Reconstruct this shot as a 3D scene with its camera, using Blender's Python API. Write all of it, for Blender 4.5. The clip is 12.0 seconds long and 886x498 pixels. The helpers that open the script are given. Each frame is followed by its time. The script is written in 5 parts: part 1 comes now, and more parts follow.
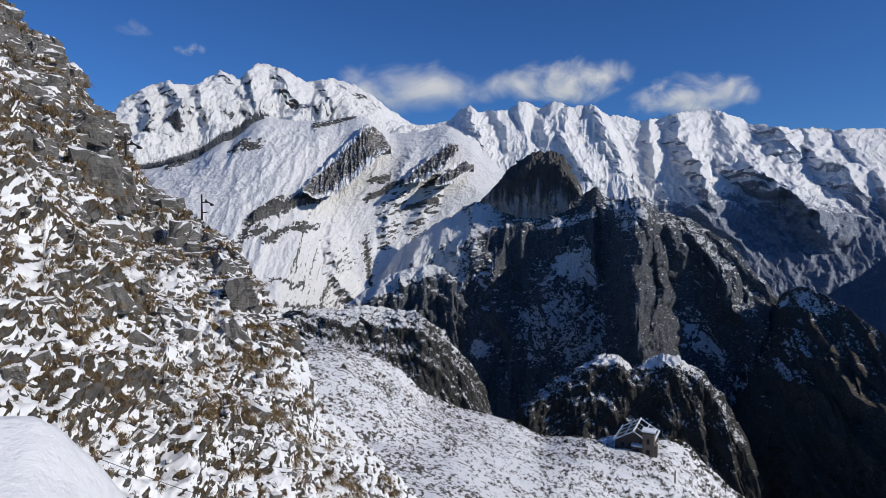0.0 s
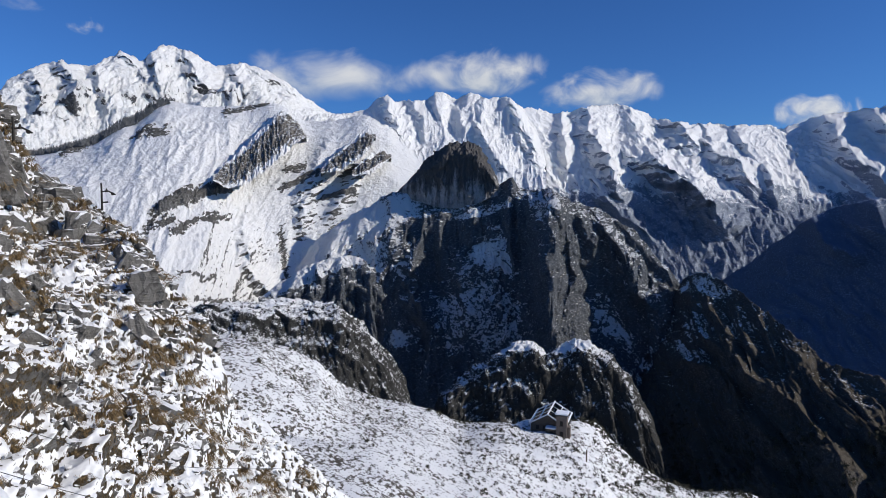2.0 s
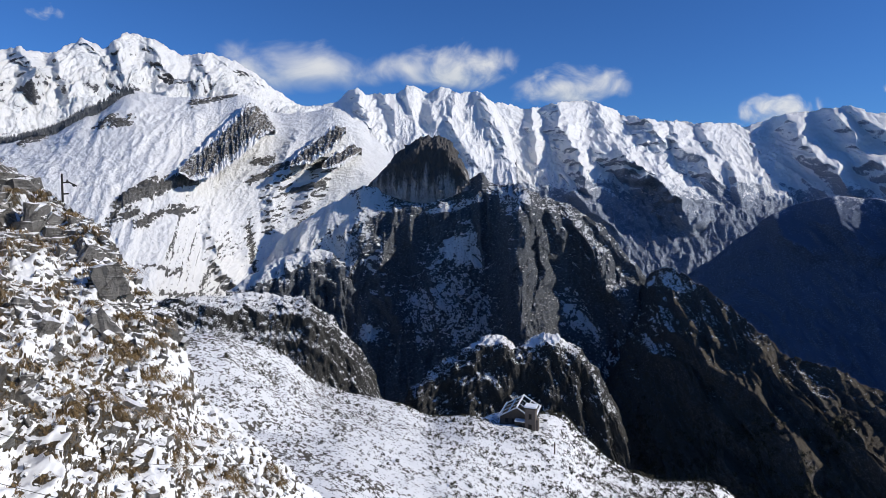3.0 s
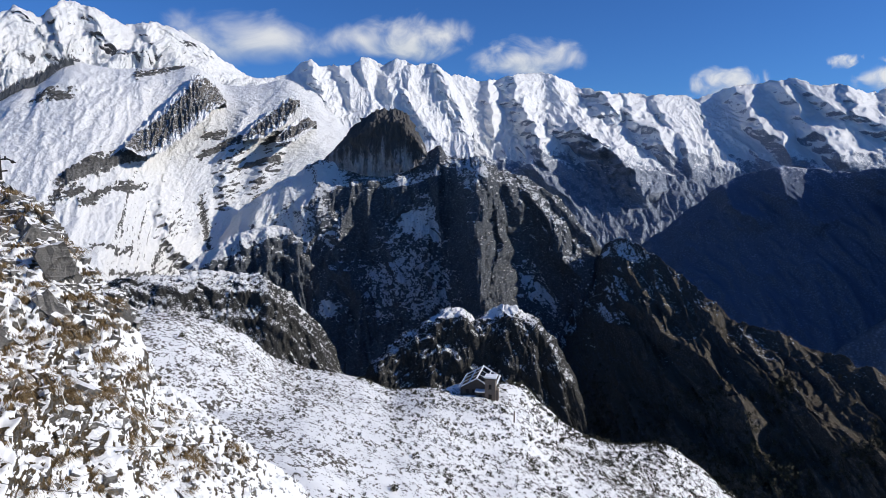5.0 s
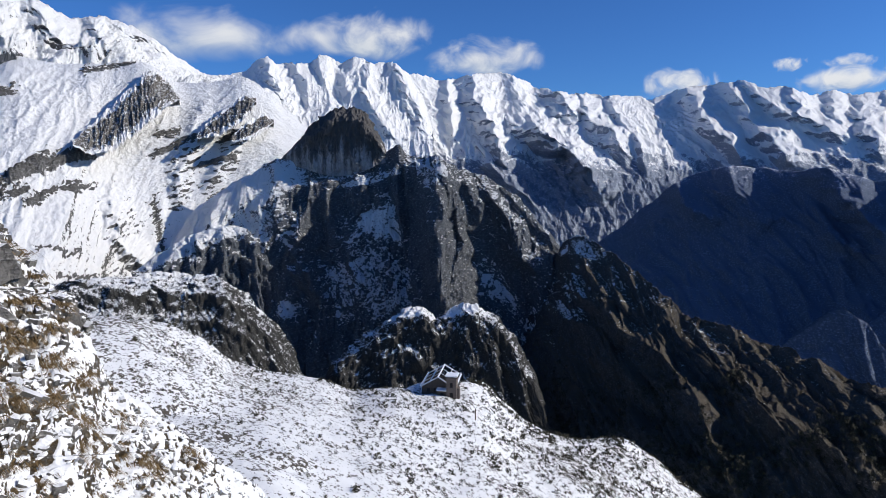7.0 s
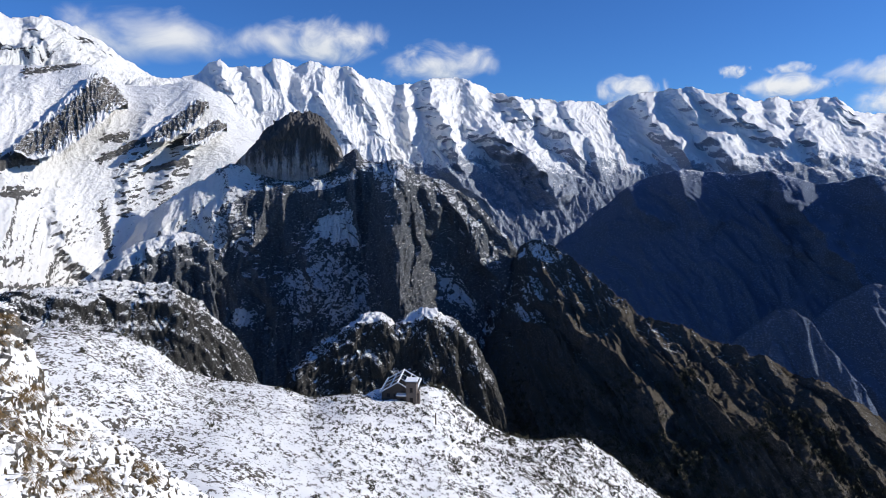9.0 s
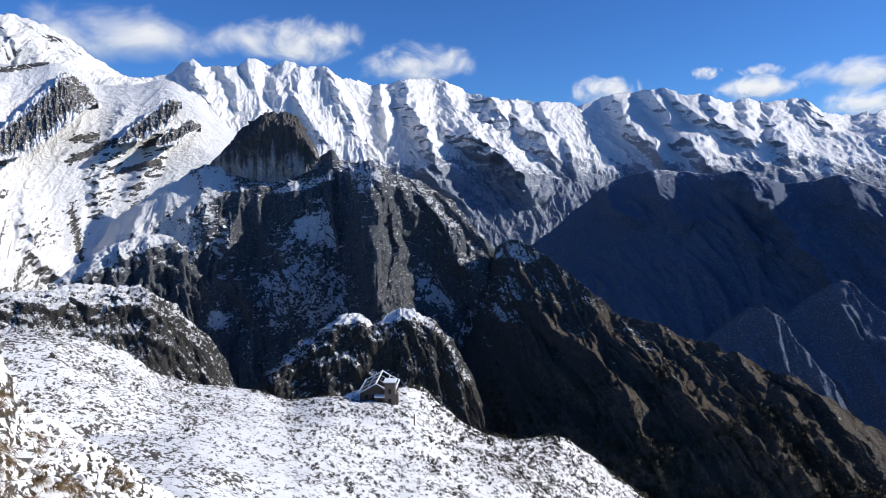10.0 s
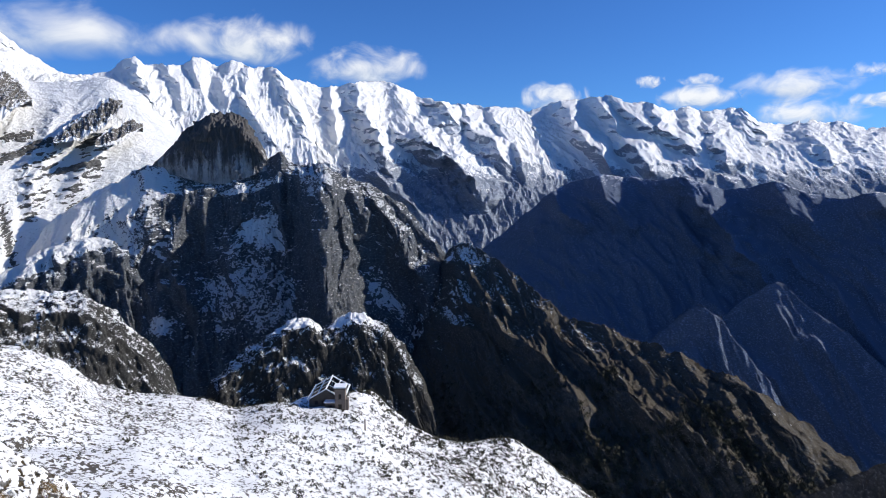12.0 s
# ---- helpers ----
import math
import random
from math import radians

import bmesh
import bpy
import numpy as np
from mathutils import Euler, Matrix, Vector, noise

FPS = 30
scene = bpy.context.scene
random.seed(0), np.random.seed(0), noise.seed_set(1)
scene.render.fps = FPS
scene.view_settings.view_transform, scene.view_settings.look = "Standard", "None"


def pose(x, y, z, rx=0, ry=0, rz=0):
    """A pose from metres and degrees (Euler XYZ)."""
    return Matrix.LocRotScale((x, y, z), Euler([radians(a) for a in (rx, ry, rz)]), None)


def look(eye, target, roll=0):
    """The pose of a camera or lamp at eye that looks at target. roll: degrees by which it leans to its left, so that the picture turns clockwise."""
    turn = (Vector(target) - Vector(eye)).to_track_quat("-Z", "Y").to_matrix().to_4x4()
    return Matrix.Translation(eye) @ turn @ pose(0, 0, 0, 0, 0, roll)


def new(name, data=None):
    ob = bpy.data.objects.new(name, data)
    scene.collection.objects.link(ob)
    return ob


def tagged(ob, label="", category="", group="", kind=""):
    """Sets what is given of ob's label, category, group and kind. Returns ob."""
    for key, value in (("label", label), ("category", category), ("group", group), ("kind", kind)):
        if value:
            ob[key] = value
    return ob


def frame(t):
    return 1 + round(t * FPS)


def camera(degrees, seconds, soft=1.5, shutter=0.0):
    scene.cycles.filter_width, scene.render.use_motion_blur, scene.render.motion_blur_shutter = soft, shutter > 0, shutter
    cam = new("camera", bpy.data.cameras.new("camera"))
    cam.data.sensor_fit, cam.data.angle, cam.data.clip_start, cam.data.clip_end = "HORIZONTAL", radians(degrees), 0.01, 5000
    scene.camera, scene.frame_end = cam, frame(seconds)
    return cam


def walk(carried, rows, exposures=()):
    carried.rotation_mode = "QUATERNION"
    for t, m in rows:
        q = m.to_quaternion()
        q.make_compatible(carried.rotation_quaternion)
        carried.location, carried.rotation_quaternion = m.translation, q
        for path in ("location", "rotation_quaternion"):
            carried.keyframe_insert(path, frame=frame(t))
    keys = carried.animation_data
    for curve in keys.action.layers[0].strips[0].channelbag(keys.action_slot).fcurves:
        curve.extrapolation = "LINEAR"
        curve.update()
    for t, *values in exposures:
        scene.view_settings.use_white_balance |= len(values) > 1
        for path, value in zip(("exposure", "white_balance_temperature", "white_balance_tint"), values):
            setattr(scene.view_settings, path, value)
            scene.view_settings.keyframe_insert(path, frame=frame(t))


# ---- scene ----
# The lookout: the eye stands 1.6 m over a ledge at the origin and turns to the right. Rows: seconds, turn to the right, look up, lean.
cam = camera(70.53, 12.0, 0.5)
ROWS = [
    (0.0, 0.0, -2.95, 0.0), (0.5, 1.4, -2.7, -0.11), (1.0, 3.87, -2.94, 0.16), (1.5, 6.06, -3.3, -0.04), (2.0, 7.48, -3.85, 0.02),
    (2.5, 8.75, -4.25, -0.08), (3.0, 10.16, -4.36, 0.43), (5.0, 14.01, -6.74, -0.11), (5.5, 15.19, -7.28, 0.38), (6.0, 15.83, -7.28, 0.26),
    (6.5, 16.69, -6.99, 0.16), (7.0, 17.67, -6.83, -0.12), (9.0, 21.52, -6.44, -0.31), (9.5, 22.74, -6.45, -0.4), (10.0, 23.6, -6.41, -0.44),
    (10.5, 24.43, -6.29, -0.28), (11.0, 25.13, -6.21, -0.19), (11.5, 26.37, -6.17, -0.24), (12.0, 28.06, -6.1, 0.0),
]
EYE = 1.6
EXPOSURES = [(0.0, -0.38), (3.0, -0.1), (6.0, -0.04), (9.0, 0.1), (12.0, 0.26)]
walk(cam, [(t, pose(0, 0, EYE, 90 + up, -lean, -turn)) for t, turn, up, lean in ROWS], EXPOSURES)

# ---- sky and sun ----
SUN_BEARING, SUN_HEIGHT = 113.0, 30.0
world = bpy.data.worlds.new("sky")
scene.world = world
world.use_nodes = True
wn = world.node_tree.nodes
sky = wn.new("ShaderNodeTexSky")
sky.sky_type, sky.sun_disc = "NISHITA", False
sky.sun_elevation, sky.sun_rotation = radians(SUN_HEIGHT), radians(SUN_BEARING)
sky.altitude, sky.air_density, sky.dust_density, sky.ozone_density = 1400, 1.0, 0.7, 4.0
deep = wn.new("ShaderNodeMix")
deep.data_type, deep.blend_type = "RGBA", "MULTIPLY"
deep.inputs[0].default_value, deep.inputs[7].default_value = 1.0, (0.39, 0.75, 1.26, 1)
world.node_tree.links.new(sky.outputs[0], deep.inputs[6])
world.node_tree.links.new(deep.outputs[2], wn["Background"].inputs[0])
wn["Background"].inputs[1].default_value = 0.09

sun = new("sun", bpy.data.lights.new("sun", "SUN"))
sun.data.energy, sun.data.angle, sun.data.color = 4.3, radians(0.5), (1.0, 0.945, 0.87)
sb, sh = radians(SUN_BEARING), radians(SUN_HEIGHT)
sun.matrix_world = look((0, 0, 900), Vector((0, 0, 900)) - Vector((math.sin(sb) * math.cos(sh), math.cos(sb) * math.cos(sh), math.sin(sh))))


# ---- materials ----
class Nodes:
    """A small hand for writing node materials."""

    def __init__(self, name):
        self.mat = bpy.data.materials.new(name)
        self.mat.use_nodes = True
        self.tree = self.mat.node_tree
        self.bsdf = self.tree.nodes["Principled BSDF"]
        self.pos = self.tree.nodes.new("ShaderNodeNewGeometry")

    def put(self, socket, value):
        if isinstance(value, bpy.types.NodeSocket):
            self.tree.links.new(value, socket)
        else:
            socket.default_value = value

    def math(self, op, a, b=0.0, c=0.0, clamp=False):
        n = self.tree.nodes.new("ShaderNodeMath")
        n.operation, n.use_clamp = op, clamp
        for s, v in zip(n.inputs, (a, b, c)):
            self.put(s, v)
        return n.outputs[0]

    def ramp(self, x, low, high, to_low=0.0, to_high=1.0):
        n = self.tree.nodes.new("ShaderNodeMapRange")
        n.interpolation_type = "SMOOTHSTEP"
        for s, v in zip(n.inputs, (x, low, high, to_low, to_high)):
            self.put(s, v)
        return n.outputs[0]

    def mix(self, f, a, b):
        n = self.tree.nodes.new("ShaderNodeMix")
        n.data_type = "RGBA"
        self.put(n.inputs[0], f)
        for s, v in ((n.inputs[6], a), (n.inputs[7], b)):
            self.put(s, (*v, 1) if isinstance(v, tuple) else v)
        return n.outputs[2]

    def place(self, scale=(1, 1, 1), turn=(0, 0, 0), source=None):
        n = self.tree.nodes.new("ShaderNodeMapping")
        self.put(n.inputs[0], source or self.pos.outputs["Position"])
        n.inputs[2].default_value = [radians(a) for a in turn]
        n.inputs[3].default_value = scale
        return n.outputs[0]

    def noise(self, size, detail=4, rough=0.55, vector=None, warp=0.0, kind="FBM"):
        """Noise whose largest lumps are about size metres across, from 0 to 1."""
        n = self.tree.nodes.new("ShaderNodeTexNoise")
        n.noise_type = kind
        self.put(n.inputs["Vector"], vector or self.pos.outputs["Position"])
        for key, v in (("Scale", 1 / size), ("Detail", detail), ("Roughness", rough), ("Distortion", warp)):
            n.inputs[key].default_value = v
        return n.outputs[0]

    def cells(self, size, vector=None, feature="F1"):
        n = self.tree.nodes.new("ShaderNodeTexVoronoi")
        n.feature = feature
        self.put(n.inputs["Vector"], vector or self.pos.outputs["Position"])
        n.inputs["Scale"].default_value = 1 / size
        return n.outputs["Distance"]

    def bump(self, height, metres, strength=1.0, under=None):
        n = self.tree.nodes.new("ShaderNodeBump")
        n.inputs["Strength"].default_value, n.inputs["Distance"].default_value = strength, metres
        self.put(n.inputs["Height"], height)
        if under:
            self.put(n.inputs["Normal"], under)
        return n.outputs[0]

    def attribute(self, name):
        n = self.tree.nodes.new("ShaderNodeAttribute")
        n.attribute_name = name
        return n.outputs["Fac"]

    def done(self, color, rough=0.8, normal=None, metal=0.0):
        for key, v in (("Base Color", color), ("Roughness", rough), ("Metallic", metal)):
            self.put(self.bsdf.inputs[key], (*v, 1) if isinstance(v, tuple) else v)
        self.bsdf.inputs["Specular IOR Level"].default_value = 0.25
        if normal:
            self.put(self.bsdf.inputs["Normal"], normal)
        return self.mat


SNOW = (0.82, 0.82, 0.81)


def hill_material(name, grain, rock, dark, turf, snow_from, snow_to, scatter=0.5, line=None, turf_amount=0.5, relief=1.0, streak=3.0):
    """Rock and turf under patchy snow, which lies where the ground is flat enough. grain: metres of the largest patches.
    line: heights between which the snow cover thins out downwards."""
    m = Nodes(name)
    up = m.tree.nodes.new("ShaderNodeSeparateXYZ")
    m.put(up.inputs[0], m.pos.outputs["Normal"])
    here = m.tree.nodes.new("ShaderNodeSeparateXYZ")
    m.put(here.inputs[0], m.pos.outputs["Position"])
    big, mid = m.noise(grain, 6, 0.65), m.noise(grain / 7, 6, 0.7)
    fine = m.noise(grain / 24, 4, 0.72, m.place((0.8, 0.8, 1.25), (18, -24, 0)))
    tall = m.place((1, 1, 1 / streak))
    crack = m.noise(grain / 5, 7, 0.72, tall, 0.4, "RIDGED_MULTIFRACTAL")
    lie = m.math("ADD", up.outputs[2], m.math("MULTIPLY", m.math("SUBTRACT", big, 0.5), scatter * 0.6))
    lie = m.math("ADD", lie, m.math("MULTIPLY", m.math("SUBTRACT", mid, 0.5), scatter * 1.7))
    lie = m.math("ADD", lie, m.math("MULTIPLY", m.math("SUBTRACT", fine, 0.5), scatter * 1.9))
    lie = m.math("SUBTRACT", lie, m.math("MULTIPLY", m.attribute("bare"), 0.9))
    if line:
        lie = m.math("ADD", lie, m.ramp(m.math("ADD", here.outputs[2], m.math("MULTIPLY", big, (line[1] - line[0]) * 0.6)), line[0], line[1], -1.7, 0.0))
    snow = m.ramp(lie, snow_from, snow_to)
    stone = m.mix(m.ramp(mid, 0.3, 0.7), rock, dark)
    stone = m.mix(m.ramp(crack, 0.1, 0.9, 0.55, 0.0), stone, tuple(c * 0.45 for c in dark))
    stone = m.mix(m.ramp(fine, 0.36, 0.62, 0.55, 0.0), stone, tuple(c * 0.5 for c in dark))
    stone = m.mix(m.ramp(fine, 0.52, 0.7, 0.0, 0.7), stone, tuple(min(1, c * 1.45) for c in rock))
    grassy = m.math("MULTIPLY", m.ramp(m.math("ADD", up.outputs[2], m.math("MULTIPLY", m.math("SUBTRACT", mid, 0.5), 1.6)), 0.45, 0.85), turf_amount)
    earth = m.mix(grassy, stone, m.mix(fine, turf, tuple(c * 0.45 for c in turf)))
    color = m.mix(snow, earth, SNOW)
    height = m.math("ADD", m.math("MULTIPLY", crack, m.math("SUBTRACT", 1.0, m.math("MULTIPLY", snow, 0.85))), m.math("MULTIPLY", mid, 0.8))
    height = m.math("ADD", height, m.math("ADD", m.math("MULTIPLY", snow, 0.08), m.math("MULTIPLY", fine, m.math("SUBTRACT", 1.3, m.math("MULTIPLY", snow, 0.8)))))
    normal = m.bump(height, grain / 12 * relief, 0.9)
    return m.done(color, m.ramp(snow, 0, 1, 0.9, 0.55), normal)


# ---- land forms ----
def hashed(ix, iy, seed):
    h = (ix.astype(np.int64) * 374761393 + iy.astype(np.int64) * 668265263 + seed * 144664903) & 0xFFFFFFFF
    h = ((h ^ (h >> 13)) * 1274126177) & 0xFFFFFFFF
    return ((h ^ (h >> 16)) & 0xFFFF) / 65536.0


def swell(x, y, seed=0):
    """Smooth gradient noise, about -0.7 to 0.7."""
    ix, iy = np.floor(x), np.floor(y)
    fx, fy = x - ix, y - iy
    ux, uy = fx**3 * (fx * (fx * 6 - 15) + 10), fy**3 * (fy * (fy * 6 - 15) + 10)

    def corner(dx, dy):
        a = hashed(ix + dx, iy + dy, seed) * 2 * np.pi
        return np.cos(a) * (fx - dx) + np.sin(a) * (fy - dy)

    low = corner(0, 0) * (1 - ux) + corner(1, 0) * ux
    high = corner(0, 1) * (1 - ux) + corner(1, 1) * ux
    return low * (1 - uy) + high * uy


def rough(x, y, octaves=5, gain=0.5, seed=0, ridged=False):
    total, amp, weight = 0.0, 1.0, 1.0
    for k in range(octaves):
        n = swell(x * 2**k + 17.3 * k, y * 2**k - 9.1 * k, seed + k)
        if ridged:
            n = (1 - np.abs(n) * 2.2) ** 2
            total = total + n * amp * weight
            weight = np.clip(n * 1.4, 0, 1)
        else:
            total = total + n * amp
        amp *= gain
    return total


def blocks(x, y, seed=0):
    """Jointed blocks: each one's own number from 0 to 1, and the distance to its nearest joint."""
    ix, iy = np.floor(x), np.floor(y)
    near, next_near, own = 9 + 0 * x, 9 + 0 * x, 0 * x
    for dx in (-1, 0, 1):
        for dy in (-1, 0, 1):
            cx, cy = ix + dx, iy + dy
            d = np.hypot(cx + hashed(cx, cy, seed) - x, cy + hashed(cx, cy, seed + 1) - y)
            closer = d < near
            next_near = np.where(closer, near, np.minimum(next_near, d))
            own = np.where(closer, hashed(cx, cy, seed + 2), own)
            near = np.where(closer, d, near)
    return own, next_near - near


def through_points(x, points, column):
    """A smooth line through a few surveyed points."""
    p = np.array(points, float)
    px, py = p[:, 0], p[:, column]
    slope = np.gradient(py, px)
    x = np.clip(x, px[0], px[-1])
    i = np.clip(np.searchsorted(px, x) - 1, 0, len(px) - 2)
    h = px[i + 1] - px[i]
    t = (x - px[i]) / h
    k = 0.6
    return ((2 * t**3 - 3 * t**2 + 1) * py[i] + (t**3 - 2 * t**2 + t) * h * slope[i] * k + (-2 * t**3 + 3 * t**2) * py[i + 1] + (t**3 - t**2) * h * slope[i + 1] * k)


def grid_mesh(name, verts, nu, nv, mat, extra=None):
    me = bpy.data.meshes.new(name)
    me.vertices.add(nu * nv)
    me.vertices.foreach_set("co", verts.reshape(-1).astype(np.float32))
    i, j = np.meshgrid(np.arange(nu - 1), np.arange(nv - 1), indexing="ij")
    a = (i * nv + j).ravel()
    quads = np.stack([a, a + 1, a + nv + 1, a + nv], 1)
    me.loops.add(quads.size)
    me.loops.foreach_set("vertex_index", quads.ravel().astype(np.int32))
    me.polygons.add(len(quads))
    me.polygons.foreach_set("loop_start", (np.arange(len(quads)) * 4).astype(np.int32))
    me.update(calc_edges=True)
    me.polygons.foreach_set("use_smooth", np.ones(len(quads), bool))
    at = me.attributes.new("bare", "FLOAT", "POINT")
    at.data.foreach_set("value", (np.zeros(nu * nv) if extra is None else extra.ravel()).astype(np.float32))
    me.materials.append(mat)
    return new(name, me)


def course(x, y, pts):
    """Distance to a line through points, how far along it (0 to 1), and the side (1: on the right of a line that falls)."""
    near, k, side = 99 + 0 * x, 0 * x, 0 * x
    lengths = [math.hypot(q[0] - p[0], q[1] - p[1]) for p, q in zip(pts, pts[1:])]
    run = 0.0
    for p, q, size in zip(pts, pts[1:], lengths):
        lx, ly = q[0] - p[0], q[1] - p[1]
        ax, ay = x - p[0], y - p[1]
        u = np.clip((ax * lx + ay * ly) / size**2, 0, 1)
        d = np.hypot(ax - u * lx, ay - u * ly)
        closer = d < near
        near, k = np.where(closer, d, near), np.where(closer, (run + u * size) / sum(lengths), k)
        side = np.where(closer, np.sign(lx * ay - ly * ax), side)
        run += size
    return near, k, side


def ridge_lift(x, y, s, t, R, ridges, seed):
    """How far crests with the given courses stand out of a mountainside, in metres towards the lookout."""
    stand = 0 * x
    metre = float(np.degrees(1 / R.mean()))
    usual = sum(min(left, right) for _, left, right, _ in ridges) / len(ridges)
    size = usual / metre * 1.5
    bend = 0.5 * rough(s / size, t / size, 3, 0.45, seed + 3)
    sway = 0.2 * rough(s / size + 9, t / size, 3, 0.45, seed + 7)
    for pts, left, right, steep in ridges:
        half = min(left, right)
        grain, wx, wy = half / metre, half * bend, half * sway
        near, k, side = course(x + wx, y + wy, pts)
        flank = np.clip(1 - near / np.where(side > 0, right, left), 0, 1)
        taper = np.clip((1 - k) / 0.3, 0, 1) ** 0.7 * (0.6 + 0.4 * np.clip(k / 0.2, 0, 1))
        stand = np.maximum(stand, steep * grain * taper * flank**1.1 * (1 + 0.35 * bend))
        seed += 13
    return stand


def land(name, curves, nu, nv, mat, gullies, seed, knots=None, crest_keep=0.25, back=0.5, slant=0.0, spurs=(), outcrops=(), near=False, patches=None, jointed=(), eroded=(), ridges=(), jag=(), bands=()):
    """A mountainside from its crest line down over the other given lines to its foot, with its back side behind the crest.
    curves: lines of (bearing, range, height) seen from the lookout. gullies: (metres across, metres down, depth, ridged).
    spurs: ((bearing, w), (bearing, w), height, half width) of ribs. outcrops: ((bearing, w), (bearing, w), half width, lift) of bare rock. jointed: (metres, depth) of the blocks into which the rock is broken.
    eroded: (metres between ribs, height, metres between side ribs, height) of sharp ribs with flat flanks and side ribs like a herring bone.
    ridges: (points (bearing, rise), half width on the left, on the right, steepness) of crests that run down towards the lookout.
    jag: (metres, height) of the teeth along the crest. bands: (points (bearing, rise), half width, lift) of bare rock ledges."""
    b = np.linspace(max(c[0][0] for c in curves), min(c[-1][0] for c in curves), nu)
    w = np.concatenate([np.linspace(-0.22, 0, max(4, nv // 9), endpoint=False), np.linspace(0, 1, nv - max(4, nv // 9))])
    knots = knots or list(np.linspace(0, 1, len(curves)))
    rs = np.array([through_points(b, c, 1) for c in curves])
    hs = np.array([through_points(b, c, 2) for c in curves])
    ww = np.clip(w, 0, 1)
    R = np.array([np.interp(ww, knots, rs[:, k]) for k in range(nu)])
    H = np.array([np.interp(ww, knots, hs[:, k]) for k in range(nu)])
    behind = np.clip(-w, 0, 1)[None, :] / 0.22
    span = (rs[0] - rs[-1])[:, None]
    fall = np.maximum(np.abs(hs[0] - hs[-1]), (rs[0] - rs[-1]) * 0.6)[:, None]
    R = R + behind * span * back
    H = H - behind * fall * back * 0.9
    B = np.radians(b)[:, None]
    P = np.stack([R * np.sin(B), R * np.cos(B), H], -1)
    du, dv = np.gradient(P, axis=0), np.gradient(P, axis=1)
    s = np.cumsum(np.linalg.norm(du, axis=-1).mean(1))[:, None] + 0 * R
    t = np.cumsum(np.linalg.norm(dv, axis=-1).mean(0))[None, :] + 0 * R
    N = np.cross(dv, du)
    N /= np.linalg.norm(N, axis=-1, keepdims=True) + 1e-9
    N *= np.sign((N * -P).sum(-1, keepdims=True) + 1e-9) * np.where(behind[..., None] > 0, 1, 1)
    along, down_slope = s, t
    if near:
        s, t = P[..., 1] + 0.3 * P[..., 0], 0.8 * (P[..., 2] - P[..., 0])
    sx = s + slant * t
    lift = 0 * s
    for across, down, depth, ridged in gullies:
        wx = swell(s / across * 0.7, t / down * 0.7, seed + 50) * across * 0.3
        n = rough((sx + wx) / across, t / down, 3 if down > 1.8 * across else 7, 0.57, seed, ridged)
        lift = lift + depth * (n - (0.9 if ridged else 0))
        seed += 11
    for wide, high, step, low in eroded:
        wx = wide * (0.7 * swell(s / wide / 2.2, t / wide / 3.5, seed + 81) + 0.13 * rough(s / wide * 2.2, t / wide * 1.6, 4, 0.5, seed + 83))
        u = (sx + wx) / wide
        cell = np.floor(u + 0.5)
        f = 1 - 2 * np.abs(u - cell)
        big = 0.5 + 1.0 * hashed(cell, 0 * cell, seed + 85)
        side = np.sign(u - cell)
        wy = step * 0.4 * rough(s / step, t / step, 4, 0.55, seed + 87)
        v = (t - 0.9 * (1 - f) * wide / 2 + wy) / step + 0.37 * side + cell * 0.61
        g = 1 - 2 * np.abs(v - np.floor(v + 0.5))
        big = big * (0.45 + 1.1 * np.clip(0.5 + rough(s / wide / 1.3, t / wide / 1.3, 3, 0.5, seed + 89), 0, 1))
        lift = lift + high * big * (f - 0.5) + low * (g - 0.5) * np.clip(3.2 * f * (1 - f) + 0.25, 0, 1)
        seed += 9
    for size, depth in jointed:
        wx, wy = s + swell(s / size, t / size, seed + 71) * size * 0.6, t + swell(s / size, t / size, seed + 73) * size * 0.6
        own, gap = blocks((wx + 0.3 * wy) / size, wy / size / 2.4, seed + 75)
        lift = lift + depth * (own - 0.5 + 0.35 * np.clip(gap / 0.18, 0, 1))
        seed += 7
    keep = crest_keep + (1 - crest_keep) * np.clip(np.abs(w) / 0.18, 0, 1)[None, :]
    length = np.linalg.norm(np.diff(P, axis=1), axis=-1).sum(1)
    lift = lift * keep * np.clip(length / length.mean(), 0.35, 1.0)[:, None]
    bare = 0 * s
    if patches:
        bare, more = patches(s, t, b[:, None] + 0 * s, w[None, :] + 0 * s)
        lift = lift * (1 - 0.4 * np.clip(-bare, 0, 1)) + more
    s, t = along, down_slope
    ribs = 0 * s
    for (b0, w0), (b1, w1), height, half in spurs:
        s0, s1, t0, t1 = np.interp(b0, b, s[:, 0]), np.interp(b1, b, s[:, 0]), np.interp(w0, w, t[0]), np.interp(w1, w, t[0])
        lx, ly = s1 - s0, t1 - t0
        k = np.clip(((s - s0) * lx + (t - t0) * ly) / (lx * lx + ly * ly), 0, 1)
        bend = swell(s / half / 2, t / half / 2, seed + 31) * half * 0.7
        d = np.hypot(s - s0 - k * lx + bend, t - t0 - k * ly)
        ribs = ribs + height * np.clip(1 - d / half, 0, 1) ** 1.15 * (0.45 + 0.55 * np.sin(np.pi * np.clip(0.15 + 0.7 * k, 0, 1))) * np.clip(0.1 + np.abs(w) / 0.15, 0, 1)[None, :]
